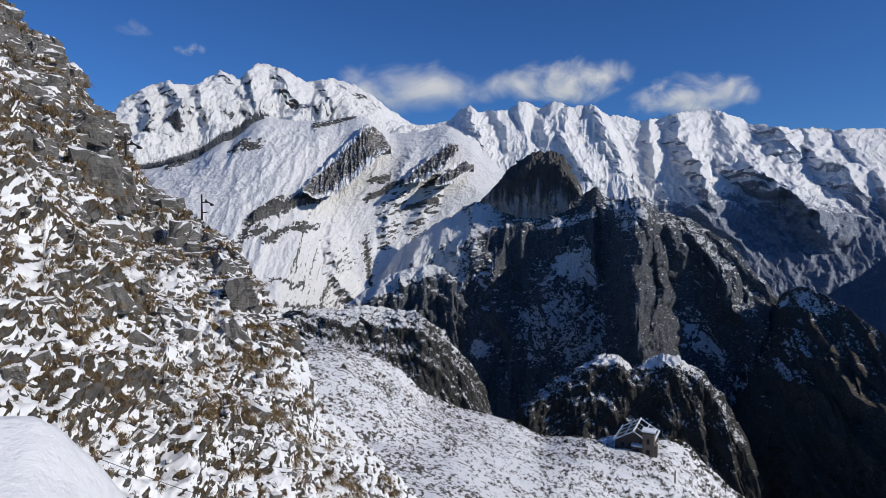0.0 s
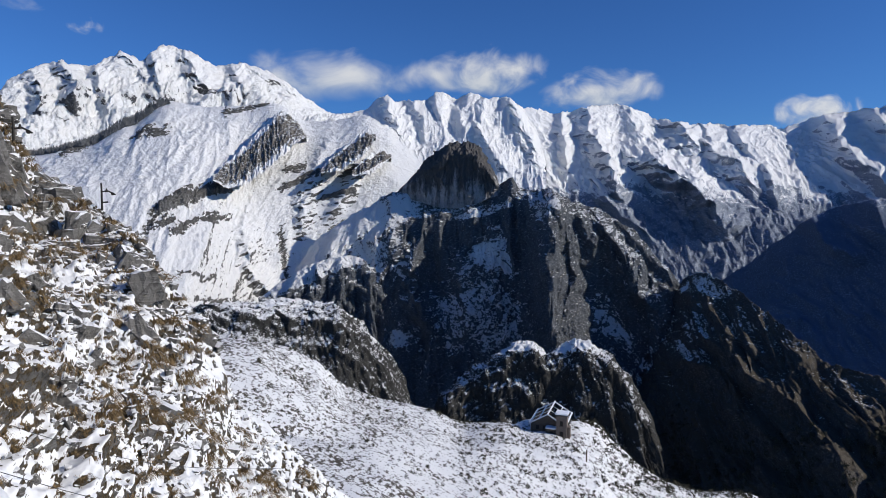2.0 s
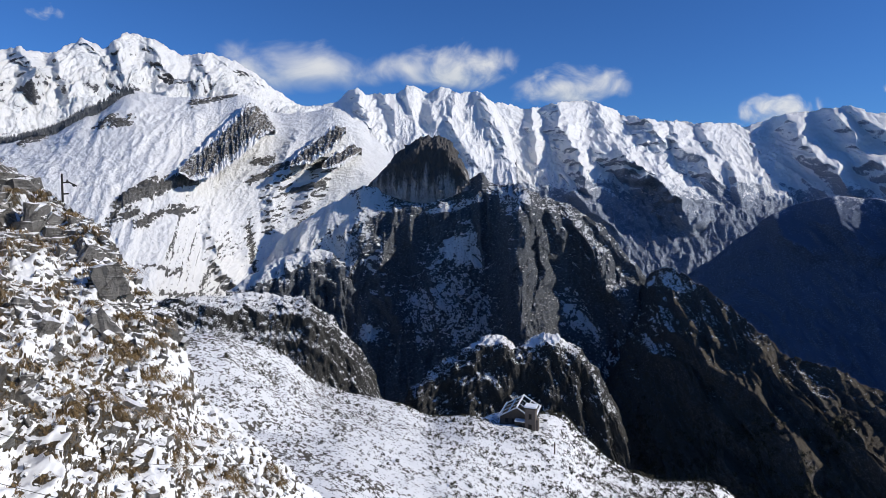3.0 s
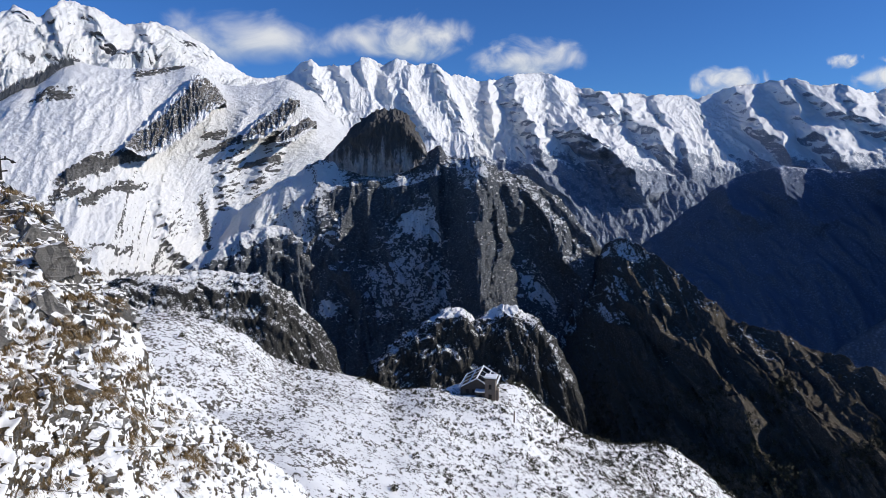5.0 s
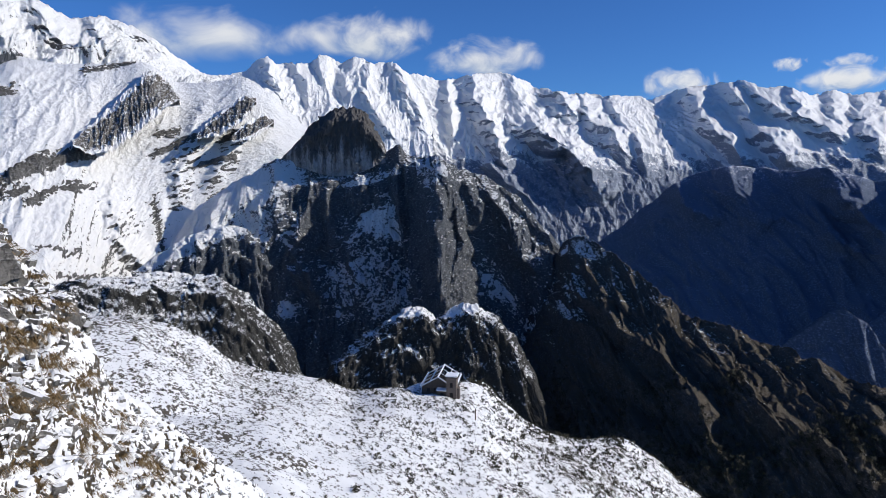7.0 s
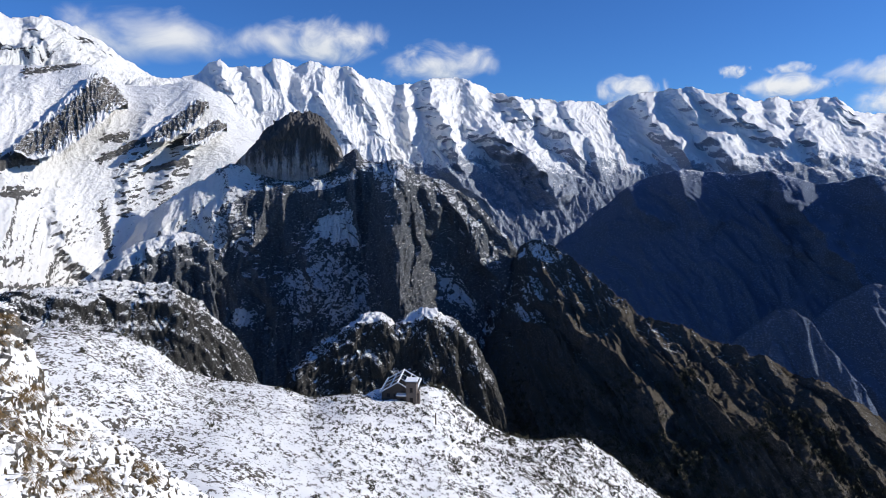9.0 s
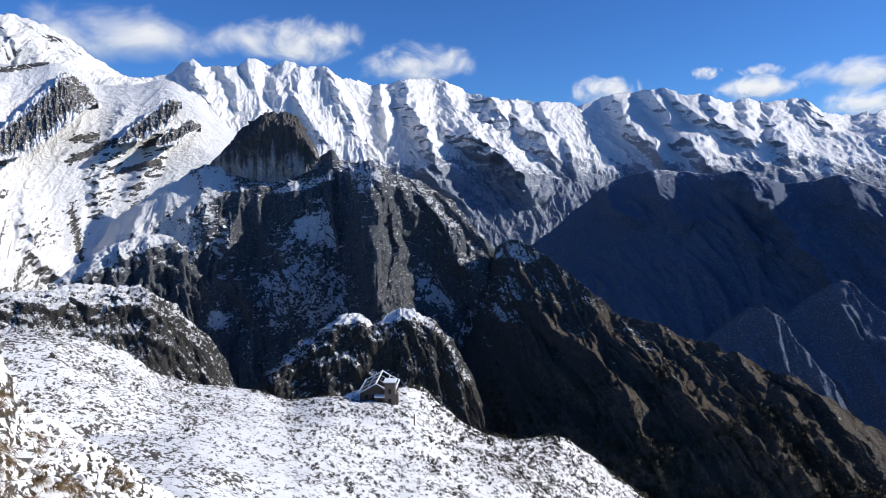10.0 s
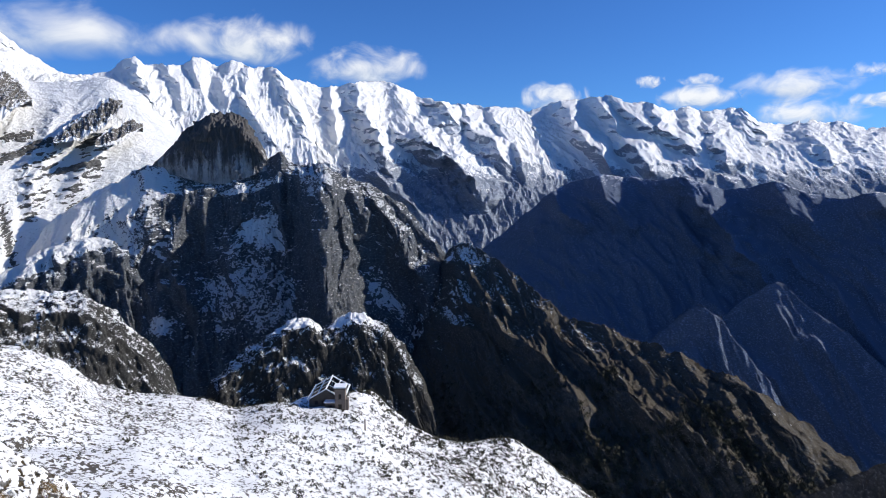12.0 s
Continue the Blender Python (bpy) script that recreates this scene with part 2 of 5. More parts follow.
    for (b0, w0), (b1, w1), half, up in outcrops:
        ax, ay = (b[:, None] - b0) + 0 * s, (w[None, :] - w0) * 20 + 0 * s
        lx, ly = b1 - b0, (w1 - w0) * 20
        k = np.clip((ax * lx + ay * ly) / (lx * lx + ly * ly), 0, 1)
        d = np.hypot(ax - k * lx, ay - k * ly) + rough(b[:, None] * 2 + 0 * s, w[None, :] * 40 + 0 * s, 4, 0.55, seed + 5) * half * 0.9
        f = np.clip((half - d) / (half * 0.35), 0, 1)
        bare = np.maximum(bare, f)
        lift = lift + up * f
    for size, high in jag:
        fade = np.exp(-np.abs(w) / 0.07)[None, :]
        teeth = 0.6 * rough(s / size, t / size / 3, 5, 0.55, seed + 61) + 0.5 * (blocks((s + 0.4 * t) / size * 2, t / size / 2, seed + 63)[0] - 0.5)
        P = P + fade[..., None] * high * teeth[..., None] * np.array((0, 0, 1.0))
    if bands:
        rise = np.degrees(np.arctan2(P[..., 2] - EYE, R))
        frayed = rough(s / 30, t / 14, 6, 0.7, seed + 41)
        broken = rough((s + t) / 6, t / 4, 4, 0.65, seed + 43)
        for pts, half, up in bands:
            near, _, _ = course(b[:, None] + 0.5 * frayed, rise + 0.5 * frayed, pts)
            f = np.clip((1.1 - near / half + 1.3 * broken) * 1.6, 0, 1)
            bare, lift = np.maximum(bare, 1.3 * f), lift + up * f
    out = N * (1, 1, 0)
    if ridges:
        rise = np.degrees(np.arctan2(P[..., 2] - EYE, R))
        stand = ridge_lift(b[:, None] + 0 * s, rise, s, t, R, ridges, seed)
        P = P - stand[..., None] * np.stack([np.sin(B) + 0 * R, np.cos(B) + 0 * R, np.tan(np.radians(rise))], -1)
    P = P + N * lift[..., None] + out / (np.linalg.norm(out, axis=-1, keepdims=True) + 1e-6) * ribs[..., None]
    ob = grid_mesh(name, P, nu, nv, mat, bare)
    ob["grid"] = (nu, nv)
    return ob, P, b, w


PEAK_CREST = [(-30.7, 2100, 234), (-28.0, 2127, 301), (-26.1, 2152, 378), (-23.8, 2183, 421), (-21.6, 2212, 430), (-19.1, 2245, 481), (-17.7, 2264, 473), (-17.0, 2273, 508), (-14.2, 2311, 517),
              (-12.0, 2340, 488), (-9.8, 2369, 508), (-6.8, 2409, 468), (-4.8, 2436, 411), (-2.3, 2470, 358), (0.8, 2500, 334), (3.9, 2500, 278)]
TEETH_CREST = [(-7.3, 2700, 370), (-2.3, 2700, 392), (0.3, 2700, 409), (2.4, 2700, 468), (3.4, 2700, 444), (4.4, 2700, 453), (6.2, 2700, 456), (6.9, 2700, 482), (8.7, 2700, 463), (10.2, 2700, 482),
               (11.4, 2700, 464), (13.4, 2700, 465), (14.3, 2700, 431), (15.5, 2700, 348), (16.8, 2700, 190)]
RANGE_CREST = [(12.9, 3022, 407), (14.8, 3070, 475), (17.7, 3141, 453), (19.0, 3176, 473), (20.4, 3210, 487), (21.7, 3243, 501), (23.5, 3286, 507), (25.8, 3336, 448), (28.9, 3395, 412), (31.9, 3454, 403), (35.4, 3522, 385), (36.6, 3500, 320), (38.5, 3400, 180), (41.0, 3250, 0)]
LONG_CREST = [(33.0, 3750, 347), (35.4, 3702, 399), (36.9, 3671, 419), (38.4, 3640, 458), (40.3, 3603, 447), (41.8, 3572, 464), (43.0, 3548, 458), (43.7, 3534, 434), (45.6, 3506, 418), (48.3, 3633, 381), (49.0, 3672, 396), (50.9, 3778, 386), (52.2, 3850, 402), (53.0, 3894, 404), (54.3, 3963, 342), (56.7, 4066, 324), (57.9, 4117, 337), (59.4, 4181, 337), (61.2, 4253, 308), (66.0, 4318, 291), (72.0, 4400, 264)]
MID_CREST = [(28.0, 2220, -360), (30.0, 2200, -290), (33.0, 2170, -190), (36.0, 2140, -90), (38.0, 2120, -28), (39.6, 2105, 2), (42.0, 2080, 24), (43.9, 2061, 20), (46.7, 2033, 9), (48.7, 2013, 16), (50.8, 1992, -3), (52.5, 1975, -19), (54.2, 1958, -10),
             (56.0, 1940, 5), (57.4, 1926, -17), (58.6, 1914, -32), (60.5, 1900, -38), (62.3, 1900, -26), (68.0, 1900, -60), (74.0, 1900, -80)]
SNOWY_CREST = [(-36.0, 1150, 20), (-31.6, 1150, 49), (-28.5, 1139, 72), (-26.0, 1122, 79), (-22.1, 1095, 98), (-19.0, 1073, 132), (-16.1, 1054, 161), (-13.3, 1034, 154), (-9.8, 1010, 155), (-6.8, 989, 155), (-4.8, 975, 131),
               (-2.3, 957, 131), (0.8, 936, 134), (2.4, 925, 116), (3.9, 915, 91), (5.4, 904, 69), (9.0, 890, 20)]
HILL_CREST = [(-19.0, 390, -66), (-14.5, 385, -57), (-11.5, 380, -54), (-9.5, 380, -54), (-6.9, 380, -53.5), (-4.4, 380, -55.4), (-2.3, 380, -59), (-0.2, 380, -69), (1.9, 380, -84), (3.5, 380, -101), (4.5, 380, -118), (5.8, 380, -142)]
HILLOCK_CREST = [(6.4, 420, -140), (7.6, 420, -126), (9.1, 420, -112), (11.2, 420, -103), (13.1, 420, -94.5), (14.8, 420, -88.6), (16.6, 420, -93.4), (17.3, 420, -97.4), (18.5, 420, -90.5), (19.8, 420, -84.7), (21.5, 420, -89.5), (22.6, 420, -94),
                 (23.9, 420, -106), (25.3, 420, -122), (27.5, 420, -160)]
SHOULDER_CREST = [(-18.0, 205, -34), (-11.5, 200, -38.4), (-9.5, 198, -38.7), (-7.0, 196, -41.1), (-4.4, 195, -45.4), (-1.3, 192, -53.8), (2.4, 188, -57.1), (6.1, 184, -58.8), (9.2, 176, -59.9), (13.2, 166, -56.3), (15.5, 162, -56.1), (17.6, 161, -55.3),
                  (18.6, 160, -53.6), (20.0, 160, -52.3), (21.5, 158, -52.3), (23.1, 150, -53.8), (25.7, 140, -55.2), (27.8, 133, -54.7), (30.5, 129, -53.7), (33.2, 127, -52), (34.5, 125, -51), (36.9, 120, -51.6), (39.6, 114, -53), (42.7, 108, -53.7), (48.0, 100, -58)]
SLOPE_CREST = [(-44.0, 80, 33), (-37.3, 76, 25.2), (-34.8, 74, 21.9), (-34.1, 73, 20.9), (-33.4, 73, 19.4), (-31.6, 70, 17.9), (-31.1, 70, 16.3), (-29.8, 68, 14.8), (-29.5, 67, 13), (-28.3, 66, 11.1), (-27.6, 65, 9.1), (-26.4, 63, 7.1), (-25.6, 61, 4.7),
               (-23.5, 56, 3.1), (-21.6, 52, 1.4), (-18.2, 46, -0.6), (-16.6, 43, -2.7), (-14.5, 40, -4.6), (-12.8, 39, -7.3), (-11.8, 39, -9.3), (-9.6, 38, -10.9), (-4.9, 36, -13.1), (-2.3, 36, -14.9), (3.0, 36, -18.5)]

CRAG_CREST = [(-9.5, 756, -150), (-6.9, 752, -88), (-3.3, 742, -30), (0.8, 729, 3), (3.4, 723, 20), (5.5, 716, 12), (7.5, 709, 8), (10.5, 698, 12), (12.5, 690, 25), (13.8, 681, 32), (14.3, 677, 23), (17.3, 646, 20), (18.7, 630, 9), (21.4, 622, -1), (24.5, 618, -22), (26.9, 612, -50), (30.5, 600, -107), (34.0, 585, -177)]
CRAG_LEDGE = [(-9.5, 736, -165), (-3, 719, -50), (0.8, 706, -20), (4.4, 689, -14), (7.5, 679, -9), (11, 667, -2), (13.9, 655, 9), (15.8, 640, 8), (17, 606, 5), (19, 602, -7), (22, 604, -22), (26.9, 590, -71), (30.5, 575, -128), (34.0, 560, -197)]
CRAG_WALL = [(-9.5, 696, -190), (0.8, 676, -99), (7.5, 659, -91), (11, 640, -82), (15.6, 616, -92), (16.8, 556, -78), (18.6, 560, -75), (19.9, 568, -77), (22, 588, -93), (26.9, 565, -143), (30.5, 545, -188), (34.0, 525, -240)]
CRAG_FOOT = [(-9.5, 616, -210), (7.5, 579, -204), (15.8, 548, -195), (17.2, 494, -172), (19.5, 500, -168), (22, 505, -187), (26.9, 490, -227), (30.5, 475, -247), (34.0, 465, -273)]
DOME_TOP = [(3.1, 726, 16), (4.0, 723, 27), (4.9, 720, 39), (6.2, 715, 57), (8.2, 708, 72), (9.2, 705, 72), (10.5, 700, 70), (11.6, 697, 49), (12.4, 694, 31), (12.7, 693, 21)]
DOME_BROW = [(3.1, 727, 15), (4.0, 719, 22), (4.9, 711, 29), (6.2, 702, 43), (8.2, 689, 57), (9.2, 684, 58), (10.5, 677, 55), (11.6, 674, 38), (12.3, 673, 25), (12.7, 678, 20)]
DOME_BASE = [(3.1, 729, 13), (4.0, 720, 12), (5.2, 711, 8), (6.5, 702, 3), (7.8, 694, 0), (9.0, 688, 0), (10.5, 679, 5), (12.0, 674, 12), (12.7, 680, 17)]
SPINE_CREST = [(20.5, 600, -211), (23.0, 600, -177), (25.5, 597, -129), (27.4, 592, -88), (28.8, 585, -60), (29.9, 575, -55), (32.0, 550, -61), (34.1, 525, -71), (37.2, 489, -87), (39.3, 476, -101), (42.3, 459, -102), (45.7, 444, -107), (49.1, 430, -110), (51.4, 418, -115), (53.6, 407, -115), (55.8, 398, -123), (58.8, 392, -131), (61.2, 386, -141), (63.8, 381, -152), (66.5, 380, -164), (72, 375, -185)]
SHELF_TOP = [(-9.0, 560, -77), (-6.9, 560, -63), (-4.3, 560, -48), (-1.2, 560, -42), (0.3, 560, -46), (1.1, 560, -60), (1.6, 560, -78)]
SHELF_MID = [(-9.0, 538, -77), (-6.9, 538, -71), (-4.4, 538, -61), (-2.0, 538, -54), (0.3, 538, -55), (1.1, 538, -65), (1.6, 538, -79)]
SHELF_FOOT = [(-9.0, 515, -100), (-4.4, 515, -120), (-0.2, 515, -140), (1.6, 515, -150)]

# the courses of the larger ridges: points (bearing, rise), half widths in degrees, steepness
PEAK_RIDGES = [
    ([(-25.4, 10.1), (-24.8, 8.5), (-25.0, 6.8)], 0.77, 1.1, 2.4), ([(-23.3, 10.9), (-22.5, 9.0), (-23.0, 7.1)], 1.02, 1.0, 2.64), ([(-21.3, 11.4), (-20.8, 9.6), (-20.3, 7.1)], 0.68, 1.0, 2.16),
    ([(-19.1, 12.0), (-17.7, 11.0), (-17.4, 9.4)], 0.68, 0.8, 2.16), ([(-17.1, 12.5), (-16.9, 11.2), (-16.3, 10.0), (-17.5, 8.8)], 0.85, 1.5, 2.64), ([(-14.4, 12.4), (-13.3, 10.9), (-11.3, 9.6), (-10.3, 8.8)], 0.94, 1.3, 2.64),
    ([(-10.9, 12.0), (-10.1, 10.4), (-9.9, 9.0)], 0.68, 1.2, 2.4), ([(-9.3, 11.8), (-6.3, 10.6), (-4.6, 9.2)], 0.85, 1.2, 1.68),
]
TEETH_RIDGES = [
    ([(2.4, 9.7), (3.3, 7.5), (4.1, 4.9)], 0.96, 1.4, 1.52), ([(4.2, 10.0), (5.5, 8.1), (6.0, 5.7)], 0.64, 1.3, 1.52), ([(6.6, 10.0), (7.4, 7.8)], 0.64, 1.2, 1.33),
    ([(9.9, 10.0), (8.8, 8.1), (9.6, 6.2)], 0.72, 1.2, 1.33), ([(11.2, 9.6), (10.7, 7.3), (12.0, 4.6), (14.0, 2.7)], 0.8, 1.5, 1.52), ([(13.5, 9.6), (14.7, 7.2), (15.8, 5.1), (16.9, 3.0)], 0.96, 1.0, 1.52),
]
RANGE_RIDGES = [
    ([(18.0, 8.1), (18.4, 5.6), (18.8, 2.9)], 0.8, 1.0, 1.84), ([(20.3, 8.5), (21.1, 5.8), (22.2, 4.2), (22.8, 1.8), (24.1, -0.5)], 1.44, 2.2, 2.06), ([(23.4, 8.8), (24.7, 6.7), (25.5, 5.2)], 0.8, 1.4, 1.14),
    ([(26.9, 8.0), (28.6, 6.6), (29.4, 4.3)], 1.6, 1.6, 1.84), ([(24.4, 4.6), (25.7, 4.4), (27.5, 3.3), (29.2, 2.3), (30.7, 0.2), (32.6, -2.3)], 2.08, 2.0, 2.3), ([(28.3, 2.4), (28.5, 0.8), (28.8, -1.0)], 0.72, 1.0, 2.06),
    ([(29.6, 7.0), (31.3, 4.5), (33.2, 3.0), (34.6, 1.0)], 1.44, 1.6, 1.84), ([(32.1, 7.0), (33.1, 5.3), (34.3, 3.9), (35.9, -0.3)], 1.04, 1.6, 1.84), ([(21.5, 1.5), (24.0, -1.2), (27.0, -3.2)], 0.96, 1.4, 1.84),
]
LONG_RIDGES = [
    ([(35.5, 6.4), (36.4, 4.4), (37.3, 2.6), (39.0, 0.2)], 1.2, 1.6, 1.76), ([(38.5, 7.3), (39.1, 6.1), (40.2, 4.3), (42.0, 2.7), (43.5, 0.5)], 1.12, 1.4, 1.98), ([(41.5, 7.3), (43.2, 5.3), (44.0, 3.6)], 0.96, 1.0, 1.76),
    ([(42.7, 7.3), (44.7, 5.6), (47.9, 3.5)], 0.88, 1.7, 1.98), ([(46.1, 6.9), (47.2, 4.4), (51.3, 2.4)], 1.04, 1.5, 1.98), ([(48.9, 6.2), (49.3, 4.3), (50.6, 3.2)], 0.96, 1.3, 1.54),
    ([(50.8, 5.7), (51.1, 3.7), (52.9, 0.9)], 0.96, 1.5, 1.98), ([(53.1, 6.0), (54.5, 4.4), (55.3, 3.1)], 1.28, 1.4, 1.76), ([(43.5, 4.2), (45.4, 2.5), (47.2, 0.2)], 1.12, 1.4, 1.76), ([(57.7, 4.5), (59.0, 2.9), (60.0, 1.2)], 1.2, 1.5, 1.54), ([(60.3, 4.3), (61.7, 2.3)], 1.04, 1.5, 1.54),
]
MID_RIDGES = [
    ([(37.7, -0.4), (38.7, -2.3), (40.9, -4.4)], 1.44, 1.6, 1.15), ([(41.6, 0.8), (42.9, -1.6), (45.4, -4.6)], 1.6, 2.2, 1.15), ([(48.6, 0.5), (50.6, -1.7), (52.3, -4.1), (54.0, -6.1), (57.0, -9.0)], 2.08, 2.2, 1.54),
    ([(48.7, -3.0), (49.6, -4.8), (51.3, -6.2)], 0.96, 1.0, 1.34), ([(55.5, 0.1), (57.4, -2.6), (59.8, -4.7)], 1.6, 2.2, 1.34), ([(62.5, -0.8), (63.3, -2.4)], 1.28, 1.6, 1.34),
]
CRAG_RIDGES = [
    ([(17.3, 0.9), (16.7, -1.5), (16.8, -6.6), (17.4, -12.4)], 0.9, 3.4, 2.2), ([(18.2, -1.1), (19.0, -3.3), (19.7, -6.0), (18.9, -8.7), (19.4, -11.5)], 0.7, 0.7, 1.6), ([(19.5, -0.3), (20.2, -1.9), (20.9, -4.6)], 0.7, 0.9, 1.2),
    ([(21.4, -1.1), (23.8, -4.5), (24.6, -7.2), (26.4, -8.9), (28.7, -11.4)], 0.9, 1.6, 1.3), ([(22.9, -1.1), (25.3, -3.7), (27.8, -6.3), (30.3, -8.7)], 0.7, 1.3, 1.1), ([(4.5, -3.8), (5.0, -8.0), (6.9, -12.6)], 1.4, 1.6, 1.2), ([(9.2, -4.8), (9.4, -6.6), (9.7, -12.1)], 0.9, 1.2, 0.8),
    ([(26.4, -8.9), (26.7, -12.0), (25.5, -15.7)], 1.0, 1.6, 1.2), ([(-2.0, -2.2), (-2.6, -4.2), (-2.2, -7.0)], 0.9, 1.3, 1.2), ([(1.5, -2.5), (1.2, -5.0), (2.2, -8.5)], 0.8, 1.2, 1.2),
]
SPINE_RIDGES = [
    ([(29.9, -7.3), (32.8, -11.0), (35.8, -13.2)], 1.08, 1.4, 1.3), ([(28.6, -10.2), (31.5, -11.4), (34.2, -13.8), (36.7, -15.1), (39.9, -17.3)], 1.8, 1.6, 1.46), ([(27.1, -12.2), (31.2, -13.5), (33.0, -16.6), (36.0, -18.8)], 1.8, 1.5, 1.46),
    ([(31.5, -14.4), (34.8, -17.7), (37.8, -20.8)], 1.26, 1.2, 1.46), ([(36.4, -15.0), (39.6, -17.5), (41.5, -20.6), (42.2, -23.1), (45.9, -23.7)], 2.16, 1.4, 1.46), ([(40.1, -14.1), (43.6, -16.6), (46.7, -18.7), (50.2, -20.5), (53.1, -22.5), (55.4, -24.7)], 2.16, 1.4, 1.46),
    ([(48.5, -14.0), (50.0, -15.7), (52.9, -18.5), (56.5, -20.9), (59.4, -23.9)], 2.16, 1.3, 1.46), ([(51.0, -15.0), (54.4, -16.6), (57.7, -19.4), (60.8, -22.3)], 1.44, 1.4, 1.46), ([(33.6, -21.9), (36.2, -22.1), (40.1, -24.1), (45.1, -25.8)], 1.44, 1.6, 1.14),
]
SNOWY_RIDGES = [
    ([(-10.0, -1.0), (-9.9, -5.2), (-8.2, -7.4), (-6.2, -8.6)], 0.96, 1.6, 1.19), ([(-3.6, 3.7), (-5.0, 0.3), (-5.3, -2.9)], 0.8, 1.2, 1.02), ([(-0.2, 4.3), (-1.3, 1.4), (-3.2, -1.6)], 0.72, 1.2, 1.02),
    ([(-11.3, 8.1), (-13.7, 5.8), (-15.2, 2.0)], 0.8, 1.6, 0.51), ([(-14.6, 6.5), (-16.0, 4.7), (-16.8, 1.0)], 0.72, 1.4, 0.59), ([(-2.8, 5.9), (-4.9, 2.1), (-6.0, -1.1)], 0.72, 1.0, 0.85),
]

SNOWY_BANDS = [
    ([(-17.1, -0.5), (-15.7, 0.4), (-13.9, 1.0), (-11.7, 1.8)], 0.45, 3), ([(-18.2, 5.8), (-16.0, 6.4)], 0.3, 2), ([(-11.5, 8.0), (-9.8, 8.3), (-7.9, 8.9)], 0.2, 2), ([(-23.4, 4.2), (-22.1, 4.6)], 0.25, 2), ([(-1.3, 3.0), (1.7, 4.3)], 0.3, 2),
    ([(-7.1, -1.8), (-6.8, -4.2), (-6.6, -6.4), (-5.1, -8.0)], 0.2, -2), ([(-17.8, -1.9), (-16.0, -1.2)], 0.35, 2), ([(-4.8, -6.9), (-3.5, -4.3), (-2.6, -2.1)], 0.2, -2), ([(-15.6, -2.0), (-13.9, -1.0), (-11.5, -0.8)], 0.35, 2),
    ([(-7.0, 1.6), (-4.9, 2.7), (-2.3, 3.7)], 0.25, 2), ([(-6.5, 3.4), (-4.9, 3.7)], 0.25, 2), ([(-15.7, -5.7), (-12.6, -6.1)], 0.2, 1), ([(-13.9, -7.6), (-11.2, -8.4)], 0.25, 1), ([(-17.6, -1.5), (-16.9, 0.0), (-14.8, 1.5)], 0.25, 1),
]

# Distance haze is painted in: far rock and turf are pale blue.
m_far_haze = hill_material("far_hazy_snow_rock", 130, (0.50, 0.55, 0.63), (0.40, 0.45, 0.54), (0.17, 0.21, 0.29), -0.52, -0.15, 0.72, (0, 350), 0.6, 0.7)
m_peak = hill_material("peak_snow_rock", 120, (0.30, 0.30, 0.31), (0.16, 0.16, 0.17), (0.08, 0.08, 0.06), -0.25, -0.12, 0.6, None, 0.3)
m_snowy = hill_material("snowfield_rock", 70, (0.30, 0.295, 0.285), (0.17, 0.167, 0.163), (0.14, 0.12, 0.08), 0.14, 0.26, 0.95, (-260, 20), 0.3, 0.8, 1.6)
# The crag's limestone takes a blue cast that carries the haze in its colour.
m_dark = hill_material("crag_rock", 45, (0.30, 0.32, 0.345), (0.18, 0.195, 0.215), (0.15, 0.14, 0.11), 0.8, 0.96, 1.2, (-260, -90), 0.45, 1.4, 5.0)
m_hill = hill_material("hill_rock", 15, (0.115, 0.112, 0.105), (0.058, 0.056, 0.051), (0.055, 0.05, 0.036), 0.7, 0.82, 1.5, (-230, -60), 0.5, 0.8, 1.4)


def drifted(zones, seed):
    """More snow (minus) or less (plus) round given places of a hillside: (bearing, w, half widths in both, amount)."""
    def patches(s, t, bearing, w):
        frayed = rough(s / 34, t / 34, 6, 0.62, seed)
        bare = 0 * s
        for b0, w0, rb, rw, amount in zones:
            d = np.hypot((bearing - b0) / rb, (w - w0) / rw) + 0.55 * frayed
            bare = bare + amount * np.clip((1.15 - d) / 0.5, 0, 1)
        return bare, 0 * s
    return patches


def dome_material():
    """Pale limestone face with dark streaks of water that run down from the brow."""
    m = Nodes("dome_rock")
    here = m.tree.nodes.new("ShaderNodeSeparateXYZ")
    m.put(here.inputs[0], m.pos.outputs["Position"])
    grit, mid = m.noise(2.5, 6, 0.7), m.noise(14, 5, 0.6)
    run = m.noise(7, 5, 0.65, m.place((1, 1, 0.06)))
    pale = m.mix(m.ramp(mid, 0.3, 0.7), (0.42, 0.40, 0.38), (0.30, 0.285, 0.27))
    depth = m.math("ADD", m.math("MULTIPLY", here.outputs[2], 0.011), m.math("ADD", m.math("MULTIPLY", run, 1.3), m.math("MULTIPLY", mid, 0.3)))
    wet = m.ramp(depth, 0.86, 1.16, 0.0, 0.92)
    color = m.mix(wet, pale, (0.055, 0.052, 0.05))
    height = m.math("ADD", m.math("MULTIPLY", grit, 0.5), m.math("MULTIPLY", run, 0.7))
    return m.done(m.mix(m.ramp(grit, 0.4, 0.8, 0, 0.4), color, (0.12, 0.115, 0.11)), 0.9, m.bump(height, 1.6, 0.8))


